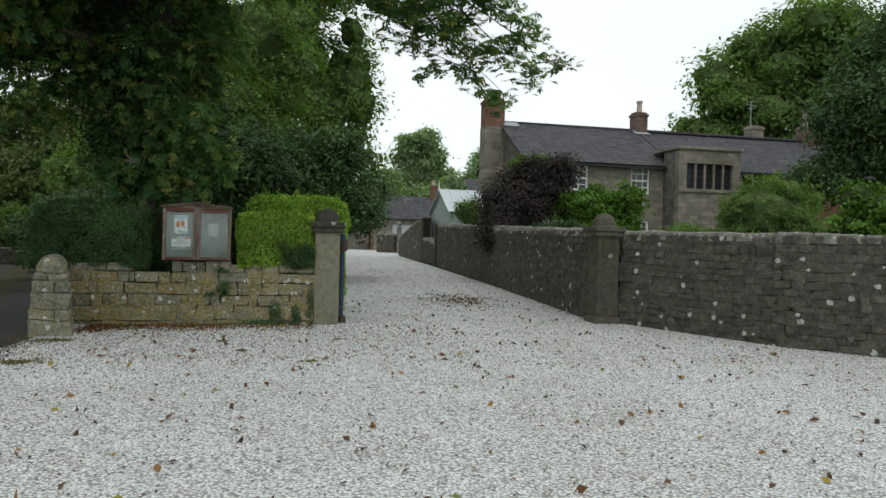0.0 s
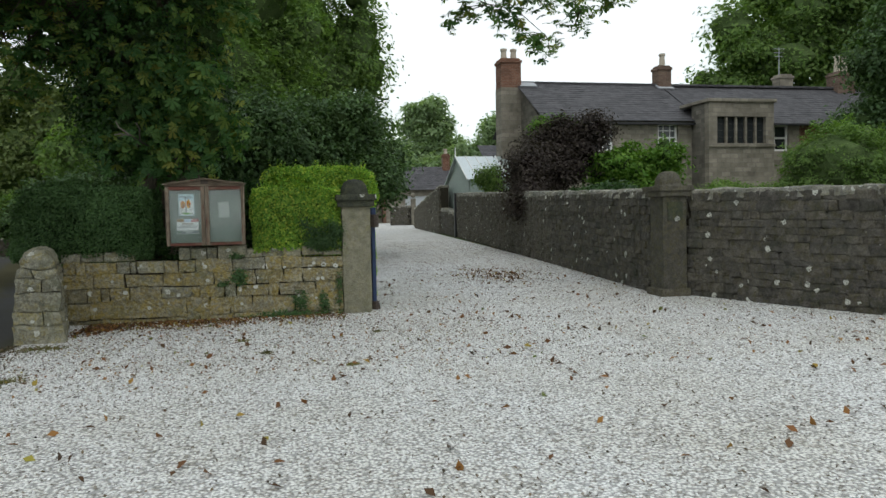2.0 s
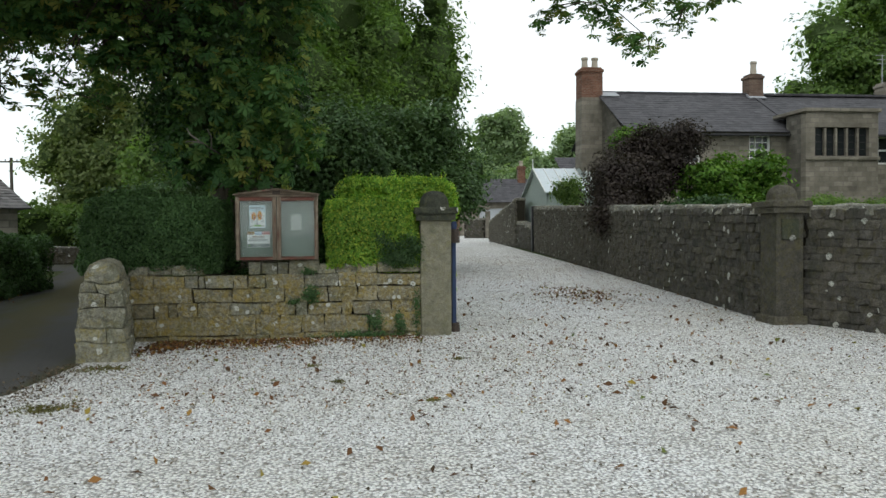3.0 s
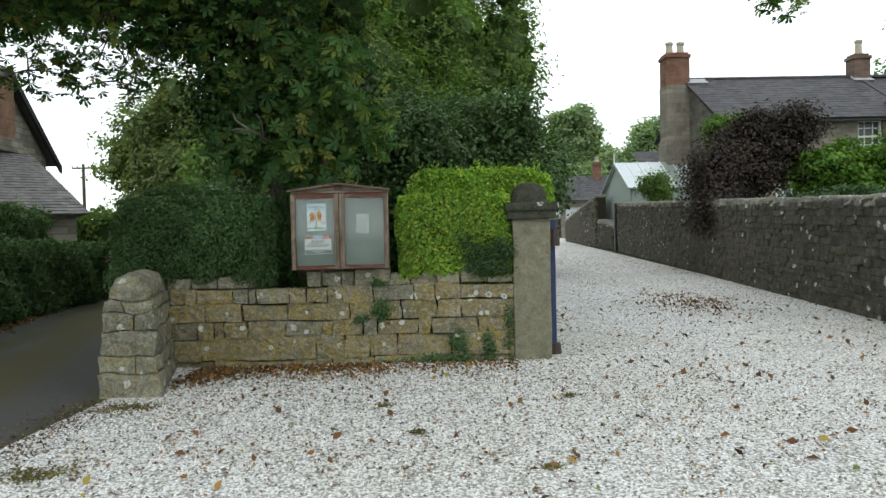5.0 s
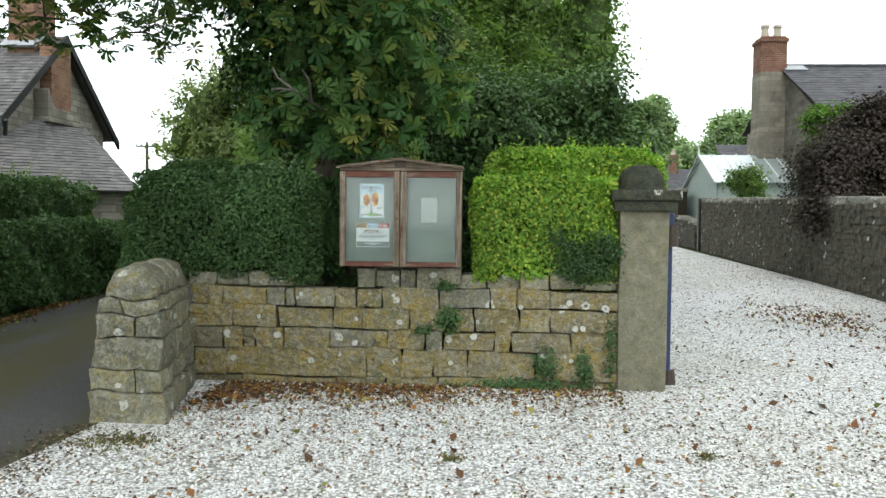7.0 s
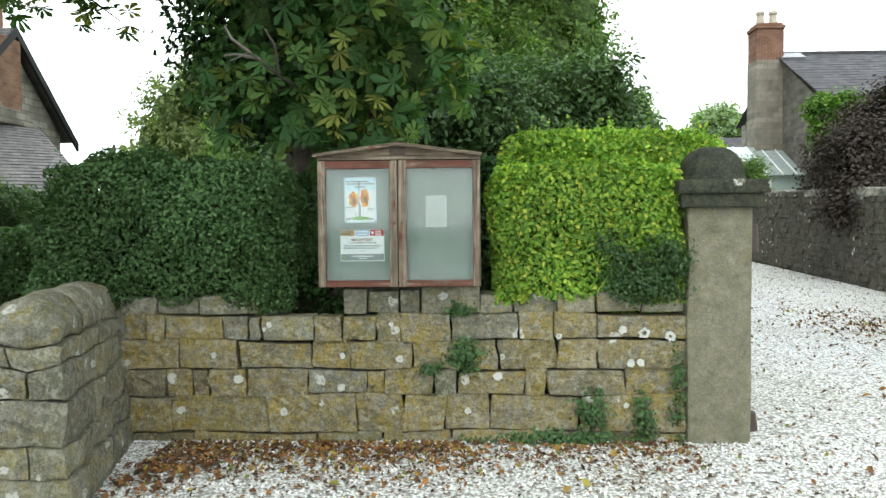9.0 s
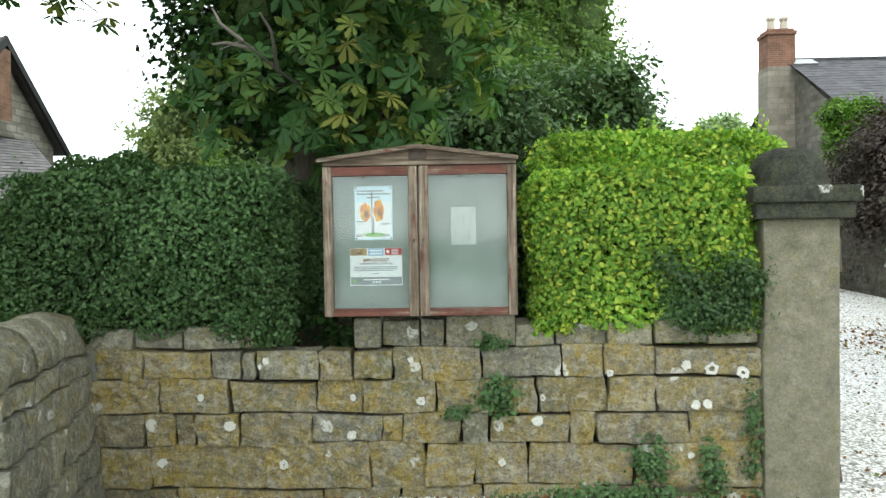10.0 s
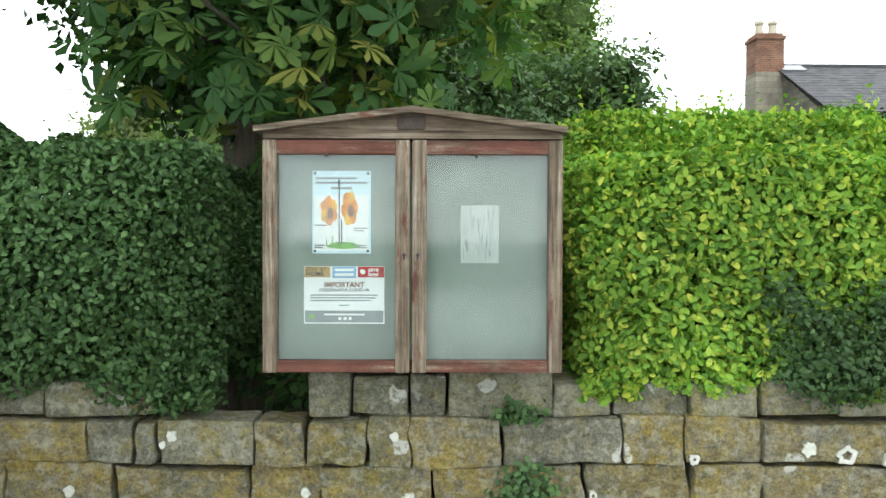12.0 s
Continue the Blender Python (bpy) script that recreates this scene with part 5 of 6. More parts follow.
for a, b in SPRAYS:
    b = Vector(b)
    east = b.x > 0
    pts = [a.lerp(b, k / 8) + Vector((0, 0, 0.5 * math.sin(math.pi * k / 8))) + 0.12 * noise.noise_vector(b * 3 + Vector((k, 0, 0))) for k in range(9)]
    bm = bmesh.new()
    tube(bm, pts, [0.045 - 0.005 * k for k in range(9)], 6)
    twig_ends = []
    for k in range(3 if east else 4, 9):
        for _ in range(4):
            e = pts[k] + Vector((random.uniform(-0.5, 0.5), random.uniform(-0.5, 0.5), random.uniform(-0.4, 0.15)))
            tube(bm, [pts[k], pts[k].lerp(e, 0.5) + Vector((0, 0, 0.05)), e], [0.012, 0.008, 0.004], 5)
            twig_ends += [e, pts[k].lerp(e, 0.6)]
    part("bough", bm, BARK, ch, smooth=True)
    e = np.array([list(q) for q in twig_ends])
    many = 8 if east else 6
    pos = np.repeat(e, many, 0) + RNG.normal(size=(len(e) * many, 3)) * np.array([0.13, 0.13, 0.06])
    nrm = unit(RNG.normal(size=pos.shape) * 0.32 + np.array([0, -0.05, 0.9]))
    link("spray", leaflets_mesh("spray", palm_leaves(pos, nrm, 0.125)), L_CHESTNUT, ch)["kind"] = "stuff"
bm = bmesh.new()
for pts in ([(-1.75, 13.1, 2.5), (-1.95, 12.5, 2.62), (-2.0, 11.95, 2.66), (-2.1, 11.9, 2.6)], [(-1.95, 12.5, 2.62), (-1.88, 12.1, 2.74), (-1.9, 11.95, 2.8)], [(-2.0, 11.95, 2.66), (-2.08, 11.85, 2.72), (-2.12, 11.85, 2.8)], [(-1.98, 12.1, 2.65), (-2.1, 12.0, 2.66), (-2.16, 11.95, 2.64)]):
    tube(bm, pts, [0.012, 0.009, 0.006, 0.004][:len(pts)], 6)
part("dead_branch", bm, DEADWOOD, ch, "bare grey dead branch")

tree("dark_tree", "dense dark evergreen tree behind the hedge", [((0.0, 21.5, 3.3), (2.0, 1.6, 1.7)), ((0.9, 22.5, 2.6), (1.7, 1.6, 1.4)), ((-1.6, 21, 2.8), (1.6, 1.4, 1.8)), ((2.3, 22.8, 2.9), (1.6, 1.4, 1.4)), ((1.5, 22.5, 4.1), (1.3, 1.3, 1.2))], (0, 22, 0.25, 2.5), L_DARK, 0.12, 1500, 22, 0.22)
tree("lime_tree", "tall broad green lime tree beside the drive", [((2.3, 36, 7.5), (2.9, 3, 3.4)), ((0.2, 35, 10), (3.2, 3, 3.5)), ((-2, 34.5, 7), (3, 3, 4)), ((2.9, 37, 6.1), (2.2, 2.4, 1.7)), ((0.6, 36, 3.3), (1.9, 2.2, 2.0)), ((3.3, 36, 9.6), (2.0, 2.2, 2.6)), ((1, 35, 14), (3, 3, 3)), ((-4, 34, 11), (3, 3, 4))], (0.5, 36, 0.45, 9), L_LIME, 0.2, 2600, 22, 0.34)
tree("middle_tree", "dense dark green garden tree beyond the hedge", [((-2.5, 26, 5), (2.6, 2, 3.4)), ((-0.4, 27, 5.2), (2.2, 2, 2.8)), ((0.6, 28, 3.2), (1.7, 2, 2.0)), ((-1, 27, 8.6), (2.8, 2, 2.6)), ((-4.5, 25, 3.4), (1.8, 2, 2.2))], (-1.5, 27, 0.35, 6), L_LIME, 0.15, 2600, 22, 0.27)
tree("pale_tree", "round headed pale green tree beyond the lane", [((-10.2, 37, 5), (3.5, 3.2, 3.6)), ((-8, 37, 6), (3.1, 3, 3.5)), ((-11.2, 36.4, 3.2), (2.8, 2.4, 2.3)), ((-6, 36, 4), (2.6, 2.5, 3.2))], (-9.5, 37, 0.4, 4), L_PALE, 0.2, 2200, 20, 0.3)
tree("roadside_shrub", "grey green shrub by the lane", [((-4.3, 20.5, 2.1), (1.3, 1.3, 1.25)), ((-5.6, 21, 1.6), (1.1, 1.2, 1.0)), ((-4.3, 18.5, 1.5), (1.0, 1.4, 1.1))], (-4.6, 20.2, 0.12, 1.4), L_DARK, 0.09, 800, 18, 0.15, category="shrub")
tree("rust_shrub", "rust red shrub beside the lodge wall", [((-10.3, 19.3, 2.3), (0.7, 0.6, 0.8))], (-10.3, 19.3, 0.05, 1.6), L_RUST, 0.08, 300, 14, 0.12, category="shrub", core=0.5)
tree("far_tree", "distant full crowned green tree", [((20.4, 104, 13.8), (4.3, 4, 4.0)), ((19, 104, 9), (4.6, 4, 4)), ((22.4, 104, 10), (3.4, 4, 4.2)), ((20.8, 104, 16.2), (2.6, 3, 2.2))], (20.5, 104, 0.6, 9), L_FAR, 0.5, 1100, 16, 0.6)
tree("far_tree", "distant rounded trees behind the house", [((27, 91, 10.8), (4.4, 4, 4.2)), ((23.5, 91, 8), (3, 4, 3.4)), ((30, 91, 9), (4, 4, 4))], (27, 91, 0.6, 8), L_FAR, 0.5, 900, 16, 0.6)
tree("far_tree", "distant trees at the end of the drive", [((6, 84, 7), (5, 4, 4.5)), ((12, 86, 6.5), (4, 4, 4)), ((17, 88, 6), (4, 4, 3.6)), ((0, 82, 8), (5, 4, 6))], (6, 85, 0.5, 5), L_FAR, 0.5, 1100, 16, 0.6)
tree("house_tree", "tall broad tree rising behind the house", [((37.5, 52, 13), (5.6, 5, 5)), ((43, 50, 11), (6, 5, 6)), ((41, 50, 17), (6, 5, 5)), ((33.8, 53, 11), (3.0, 4, 2.6)), ((46, 48, 16), (6, 5, 6)), ((34.2, 52, 13.2), (2.8, 3, 2.2)), ((37.8, 52, 17.6), (3.2, 4, 3.4))], (40, 52, 0.7, 10), L_LIME, 0.34, 2600, 20, 0.5)
tree("garden_tree", "leafy tree overhanging the end of the house", [((24.2, 26, 7.2), (3.2, 3, 3.4)), ((26.5, 25, 5), (3.5, 3, 2.8)), ((22.6, 27, 4.6), (1.6, 1.6, 1.4)), ((26, 25, 10), (3.5, 3, 3))], (25, 26, 0.4, 5), L_DARK, 0.18, 2000, 20, 0.34)
tree("copper_shrub", "dark purple copper leaved shrub over the wall", [((7.4, 22.6, 2.7), (1.35, 1.4, 1.3)), ((8.6, 22.4, 3.2), (1.2, 1.3, 1.25)), ((6.7, 21.6, 2.0), (0.75, 0.9, 0.75)), ((8.0, 22.4, 3.9), (0.6, 0.7, 0.5))], (7.8, 22.8, 0.12, 1.8), L_PURPLE, 0.085, 1700, 22, 0.2, core=0.6, category="shrub")
tree("laurel_shrub", "bright green leafy garden shrub behind the wall", [((9.5, 21.8, 2.7), (0.95, 0.9, 0.85)), ((10.7, 21.5, 2.75), (0.7, 0.8, 0.85)), ((10.2, 21.3, 2.1), (1.2, 0.9, 0.6))], (10, 21.7, 0.1, 1.5), L_BRIGHT, 0.12, 650, 18, 0.15, category="shrub")
tree("rounded_bush", "large rounded clipped green bush behind the wall", [((10.7, 14.5, 2.05), (1.25, 1.15, 1.2))], (10.7, 14.5, 0.1, 1.2), L_LIME, 0.06, 1300, 22, 0.06, core=0.84, category="shrub", clipped=True)
tree("yellow_bush", "bright yellow green shrub behind the wall", [((9.2, 9.9, 1.9), (0.95, 0.8, 0.85)), ((9.9, 9.3, 2.1), (0.9, 0.8, 0.75))], (9.4, 9.7, 0.1, 1.2), L_BRIGHT, 0.08, 800, 20, 0.08, core=0.75, category="shrub")
tree("low_shrub", "low green garden planting below the bay", [((14.5, 24, 1.9), (2.0, 1.0, 0.8)), ((17.5, 25, 1.8), (1.6, 1.0, 0.7))], (15, 24, 0.08, 0.8), L_LIME, 0.1, 700, 18, 0.16, category="shrub")
tree("wall_climber", "green climber on the house gable", [((11.7, 32.3, 5.2), (0.8, 0.3, 0.6)), ((10.9, 32.2, 5.1), (0.6, 0.4, 0.7)), ((11.0, 32.2, 4.2), (0.4, 0.3, 0.8))], (11.8, 32.5, 0.05, 4), L_BRIGHT, 0.13, 300, 14, 0.16, category="climber")
tree("wall_shrub", "small green shrub behind the drive wall", [((8.65, 32.2, 2.9), (0.5, 0.5, 0.8))], (8.65, 32.2, 0.06, 2), L_LIME, 0.1, 300, 14, 0.2, category="shrub", core=0.35)
tree("ivy_mass", "green ivy spilling on the garden wall top", [((6.4, 16.5, 2.0), (0.3, 1.6, 0.12))], (6.6, 16.5, 0.03, 1.6), L_IVY, 0.08, 160, 12, 0.1, category="climber", core=0)

# Leaves added to darken the shaded hollow behind the coping gap.
pos, nrm = clumps([((-1.75, 12.5, 1.2), (0.3, 0.2, 0.2)), ((-1.5, 12.45, 1.0), (0.4, 0.2, 0.12))], 45, 12, 0.06, inner=0.3)
tagged(link("ivy_undergrowth", quads_mesh("ivy_undergrowth", simple_leaves(pos, nrm, 0.05, 0.8)), L_IVY), "dark ivy leaf fill added behind the gap in the wall", "plant", kind="stuff")

# wispy stalks above the lane hedges
for x, y, h in ((-8.7, 17.2, 0.75), (-9.1, 18.6, 0.6), (-8.3, 15.2, 0.45), (-8.9, 14.4, 0.5)):
    weed = empty("tall_weed", "tall wispy pale green weed above the hedge", "plant")
    stalks = bmesh.new()
    tips = []
    for _ in range(26):
        bx_, by_ = x + random.gauss(0, 0.3), y + random.gauss(0, 0.3)
        top_ = Vector((bx_ + random.gauss(0, 0.1), by_ + random.gauss(0, 0.1), 2.15 + h * random.uniform(0.4, 1.0)))
        tube(stalks, [(bx_, by_, 1.9), top_], [0.008, 0.004], 4)
        tips += [Vector((bx_, by_, 2.1)).lerp(top_, f) for f in (0.3, 0.6, 0.8, 1.0)]
    part("stalks", stalks, L_LIME, weed)
    e = np.repeat(np.array([list(q) for q in tips]), 5, 0)
    pos = e + RNG.normal(size=e.shape) * 0.05
    link("leaves", quads_mesh("leaves", simple_leaves(pos, unit(RNG.normal(size=e.shape)), 0.07, 0.35)), L_PALE, weed)

# plants rooted in the stone wall
for label, blobs, k in (("green plant growing from the wall joints", [((-0.68, 11.9, 0.77), (0.14, 0.05, 0.14)), ((-0.9, 11.91, 0.68), (0.12, 0.03, 0.03)), ((-0.72, 11.9, 1.05), (0.1, 0.04, 0.04))], 110),
                        ("green ivy creeping up the wall foot", [((0.12, 11.89, 0.42), (0.13, 0.05, 0.16)), ((0.42, 11.89, 0.36), (0.08, 0.05, 0.2)), ((-0.1, 11.88, 0.25), (0.6, 0.05, 0.05)), ((0.63, 11.87, 0.5), (0.04, 0.03, 0.4))], 230)):
    pos, nrm = clumps(blobs, k, 8, 0.022, inner=0.2)
    tagged(link("wall_plant", quads_mesh("wall_plant", simple_leaves(pos, unit(nrm + np.array([0, -0.9, 0])), 0.026, 0.7)), L_PRIVET), label, "plant")

# ---- loose leaves, litter and stone chips ----
def scatter(n, x0, x1, y0, y1, keep):
    p = np.stack([RNG.uniform(x0, x1, n), RNG.uniform(y0, y1, n), np.zeros(n)], 1)
    return p[keep(p)]


def on_drive(p):
    x, y = p[:, 0], p[:, 1]
    right = np.where(y < 12.4, 5.75 + (12.4 - y) * 0.58, 5.75 + (y - 12.4) * 0.0785) - 0.05
    left = np.where(y < 9.3, -3.1 - (9.3 - y) * 0.65, np.where(y < 11.93, -2.9, 1.2 + (y - 12) * 0.095))
    in_pier = (x < -2.5 - 0.22 * (y - 10.66)) & (y > 10.5)
    return (x > left) & (x < right) & ~in_pier


def lay(name, label, p, size, material, lift=0.012, tilt=0.35):
    p = p.copy()
    p[:, 2] = 0.0185 * p[:, 1] + lift
    nr = unit(np.array([0, 0, 1.0]) + RNG.normal(size=p.shape) * tilt)
    return tagged(link(name, quads_mesh(name, simple_leaves(p, nr, size, 0.6)), material), label, "leaf litter", kind="stuff")


far_ = np.concatenate([scatter(5200, -3, 8, 2.5, 11, on_drive), scatter(11000, -3, 8, 11, 34, on_drive)])
lay("leaf_litter", "small dark dead leaves scattered on the gravel", far_, 0.027, LITTER)
foot = np.stack([np.concatenate([RNG.uniform(-2.5, 0.7, 1400), RNG.uniform(-2.5, -0.6, 1100)]), 11.9 - np.abs(RNG.normal(0, 0.3, 2500)), np.zeros(2500)], 1)
lay("leaf_drift", "rust brown leaves drifted against the wall foot", foot, 0.038, FALLEN, 0.012, 0.6)
heap = np.array([-2.35, 11.4, 0]) + RNG.normal(size=(260, 3)) * np.array([0.17, 0.2, 0])
lay("leaf_drift", "heap of rust brown leaves in the wall corner", heap[heap[:, 0] > -2.6], 0.05, FALLEN, 0.02, 0.8)
heap = np.array([4.1, 16.3, 0]) + RNG.normal(size=(520, 3)) * np.array([0.42, 0.85, 0])
lay("leaf_drift", "patch of rust red leaves on the drive", heap, 0.055, FALLEN, 0.015, 0.6)
some = scatter(560, -3, 7, 3.5, 16, on_drive)
lay("fallen_leaves", "curled orange and yellow fallen leaves on gravel", some, 0.075, FALLEN, 0.02, 0.6)
for x, y in ((-2.58, 8.7), (-2.62, 10.28), (0.94, 10.28), (-0.3, 9.35), (0.48, 8.56), (-0.57, 10.12)):
    pos = np.array([x, y, 0]) + RNG.normal(size=(260 if x < -2 else 55, 3)) * np.array([0.13 if x < -2 else 0.035, 0.08 if x < -2 else 0.03, 0])
    pos[:, 2] = 0.0185 * pos[:, 1] + 0.012
    tagged(link("moss_tuft", quads_mesh("moss_tuft", simple_leaves(pos, unit(RNG.normal(size=pos.shape) + np.array([0, 0, 0.3])), 0.04, 0.3)), L_DRY), "low tuft of grass and moss in the gravel", "grass", kind="stuff")

edge = np.stack([RNG.normal(-3.0, 0.13, 800), RNG.uniform(8.8, 10.6, 800), np.zeros(800)], 1)
lay("leaf_drift", "dark soil and leaf crumbs along the lane edge", edge, 0.028, LITTER, 0.006, 0.5)
edge = np.stack([RNG.uniform(13.2, 20, 1500), np.abs(RNG.normal(0, 0.16, 1500)), np.zeros(1500)], 1)
edge = np.stack([-5.9 - 0.16 * (edge[:, 0] - 13.2) - 0.3 + edge[:, 1], edge[:, 0], edge[:, 2]], 1)
lay("leaf_drift", "brown leaves along the hedge foot", edge, 0.05, FALLEN, 0.006, 0.5)
rust = np.concatenate([scatter(6500, -1, 7, 12.0, 30, on_drive), scatter(1900, -3, 7, 8.0, 12, on_drive), scatter(1500, -2.6, 2.5, 8.6, 11.9, on_drive)])
lay("leaf_litter", "small rust brown leaves scattered on the drive", rust, 0.033, FALLEN, 0.012, 0.4)
p = np.concatenate([scatter(26000, -5.5, 8.5, 2.2, 12.0, on_drive), scatter(22000, -3.2, 3.4, 7.5, 12.0, on_drive)])
p[:, 2] = 0.0185 * p[:, 1] + 0.004
s = RNG.uniform(0.007, 0.015, (len(p), 1))
ax = unit(RNG.normal(size=p.shape) * np.array([1, 1, 0.5]))
bx = unit(np.cross(ax, RNG.normal(size=p.shape)))
cx = np.cross(ax, bx)
six = np.stack([p + ax * s, p - ax * s * 0.9, p + bx * s * 0.8, p - bx * s * 0.75, p + cx * s * 0.6, p - cx * s * 0.55], 1).reshape(-1, 3)
tri = np.array([(0, 2, 4), (2, 1, 4), (1, 3, 4), (3, 0, 4), (2, 0, 5), (1, 2, 5), (3, 1, 5), (0, 3, 5)])
faces = (np.arange(len(p))[:, None, None] * 6 + tri[None]).reshape(-1, 3)
me = bpy.data.meshes.new("gravel_chips")
me.vertices.add(len(six))
me.vertices.foreach_set("co", six.reshape(-1).astype(np.float32))
me.loops.add(faces.size)
me.loops.foreach_set("vertex_index", faces.reshape(-1).astype(np.int32))
me.polygons.add(len(faces))
me.polygons.foreach_set("loop_start", np.arange(0, faces.size, 3, dtype=np.int32))
me.update(calc_edges=True)
tagged(link("gravel_chips", me, CHIP), "loose white limestone chips on the drive", "gravel", kind="stuff")

# ---- front wall of coursed sandstone ----
WY0, WY1 = 11.93, 12.27
fw_ = part("wall_front", a_box(-2.8, 0.7, WY0 + 0.07, WY1, 0.1, 0.97), MORTAR)
tagged(fw_, "low coursed sandstone wall with ochre lichen and a gap in its coping", "wall", kind="structure")
COURSES = [(0.15, 0.283, [-2.85, -2.4, -1.96, -1.61, -1.2, -0.76, -0.12, 0.48, 0.69]),
           (0.283, 0.514, [-2.8, -2.53, -1.91, -1.59, -1.36, -1.06, -0.8, -0.52, 0.04, 0.69]),
           (0.514, 0.679, [-2.83, -2.56, -2.39, -2.29, -2.04, -1.66, -1.29, -1.18, -0.87, -0.72, -0.3, -0.17, 0.32, 0.69]),
           (0.679, 0.86, [-2.84, -2.48, -2.1, -1.63, -1.39, -1.0, -0.47, -0.1, 0.15, 0.69]),
           (0.86, 1.03, [-2.84, -2.67, -2.56, -2.19, -2.03, -1.95, -1.62, -1.44, -1.22, -1.08, -0.76, -0.34, -0.12, 0.15, 0.69])]


def bed(z, x):
    """The wandering height of a bed joint."""
    return z if z < 0.2 else z + 0.007 * math.sin(x * 2.3 + z * 9) + 0.004 * math.sin(x * 7.1 + z * 21)


FACES = []
for ci, (z0, z1, xs_) in enumerate(COURSES):
    for i in range(len(xs_) - 1):
        x0, x1 = xs_[i], xs_[i + 1]
        g = random.choice((-0.001, 0.002, 0.004, 0.008))
        out = random.uniform(-0.022, 0.014)
        drop = random.choice((-0.004, 0.001, 0.005, 0.012)) if ci < 4 else random.uniform(0, 0.022)
        FACES.append((x0, x1, z0, z1, WY0 + out))
        sink = random.choice((-0.005, -0.002, 0.004)) if ci else 0
        bm = a_box(x0 + g, x1 - g, WY0 + out, WY0 + 0.16, z0 - sink, z1 - 0.002 - drop, bevel=random.uniform(0.005, 0.011))
        long_ = [e for e in bm.edges if e.calc_length() > 0.06]
        bmesh.ops.subdivide_edges(bm, edges=long_, cuts=7, use_grid_fill=True)
        tilt, slope = random.uniform(-0.1, 0.1), random.uniform(-0.02, 0.02)
        for v in bm.verts:
            f = (v.co.z - z0) / (z1 - z0)
            v.co.z += (1 - f) * (bed(z0, v.co.x) - z0) + f * (bed(z1, v.co.x) - z1)
            if v.co.y < WY0 + 0.05:
                v.co.y += 0.012 * noise.noise(Vector((v.co.x * 9 + i, ci, v.co.z * 9))) + 0.01 * noise.noise(Vector((v.co.x * 27, ci, v.co.z * 27)))
            v.co.z += slope * (v.co.x - (x0 + x1) / 2)
            v.co.x += tilt * (f - 0.5) * (z1 - z0) + 0.012 * noise.noise(Vector((v.co.x * 6, i, v.co.z * 14 + ci)))
            v.co.z += 0.007 * noise.noise(Vector((v.co.x * 13 + i * 3, ci * 2, v.co.z * 4)))
        pale = (ci, i) in ((4, 3), (4, 4), (4, 5), (2, 5), (2, 8), (4, 10))
        part("stone", bm, GREYSTONE if pale else SANDSTONE, fw_)
SPOTS = [(0.3, 0.92, 0.034, 0.0), (0.43, 0.9, 0.046, 0.5), (0.59, 0.88, 0.044, 0.35), (-2.25, 0.77, 0.026, 0.0), (-1.9, 0.96, 0.026, 0.0), (-1.93, 0.93, 0.018, 0.0), (-1.13, 0.96, 0.022, 0.0), (-1.08, 0.74, 0.032, 0.2), (-1.44, 0.76, 0.024, 0.0),
         (-1.45, 0.56, 0.034, 0.0), (-2.47, 0.42, 0.036, 0.0), (-1.81, 0.41, 0.034, 0.3), (-2.09, 0.62, 0.038, 0.0), (-0.09, 0.88, 0.026, 0.3), (0.35, 0.71, 0.036, 0.0), (0.41, 0.715, 0.03, 0.0), (-0.47, 0.63, 0.036, 0.0), (-0.44, 0.75, 0.022, 0.4), (-0.66, 0.41, 0.028, 0.0), (0.32, 0.45, 0.024, 0.0)]
for x, z, r, hole in SPOTS:
    face = next((f[4] for f in FACES if f[0] <= x <= f[1] and f[2] <= z <= f[3]), WY0)
    bm = bmesh.new()
    n_ = 18
    outer = [(r * random.uniform(0.55, 0.88), 2 * math.pi * k / n_) for k in range(n_)]
    for k in range(n_):
        (r0, a0), (r1, a1) = outer[k], outer[(k + 1) % n_]
        h0, h1 = r0 * max(hole, 0.02), r1 * max(hole, 0.02)
        quad = [(x + q * math.cos(a), face - 0.011, z + q * math.sin(a)) for q, a in ((h0, a0), (r0, a0), (r1, a1), (h1, a1))]
        prism(bm, quad, (0, 0.03, 0))
    part("lichen_patch", bm, LICHEN, fw_, "white crusty lichen patch")
COPING = [-2.86, -2.62, -2.35, -1.97]
COPING2 = [-1.44, -1.28, -1.08, -0.95, -0.58, -0.37, -0.1, 0.14, 0.42, 0.69]
for xs_ in (COPING, COPING2):
    for i in range(len(xs_) - 1):
        part("coping_stone", rough_block(xs_[i] + 0.004, xs_[i + 1] - 0.004, WY0 + random.uniform(0, 0.03), WY1 + 0.02, 1.024, (1.18 if -1.5 < xs_[i] < -0.6 else 1.15) + random.uniform(-0.02, 0.01), 0.012, 0.014, i + 70), GREYSTONE, fw_)

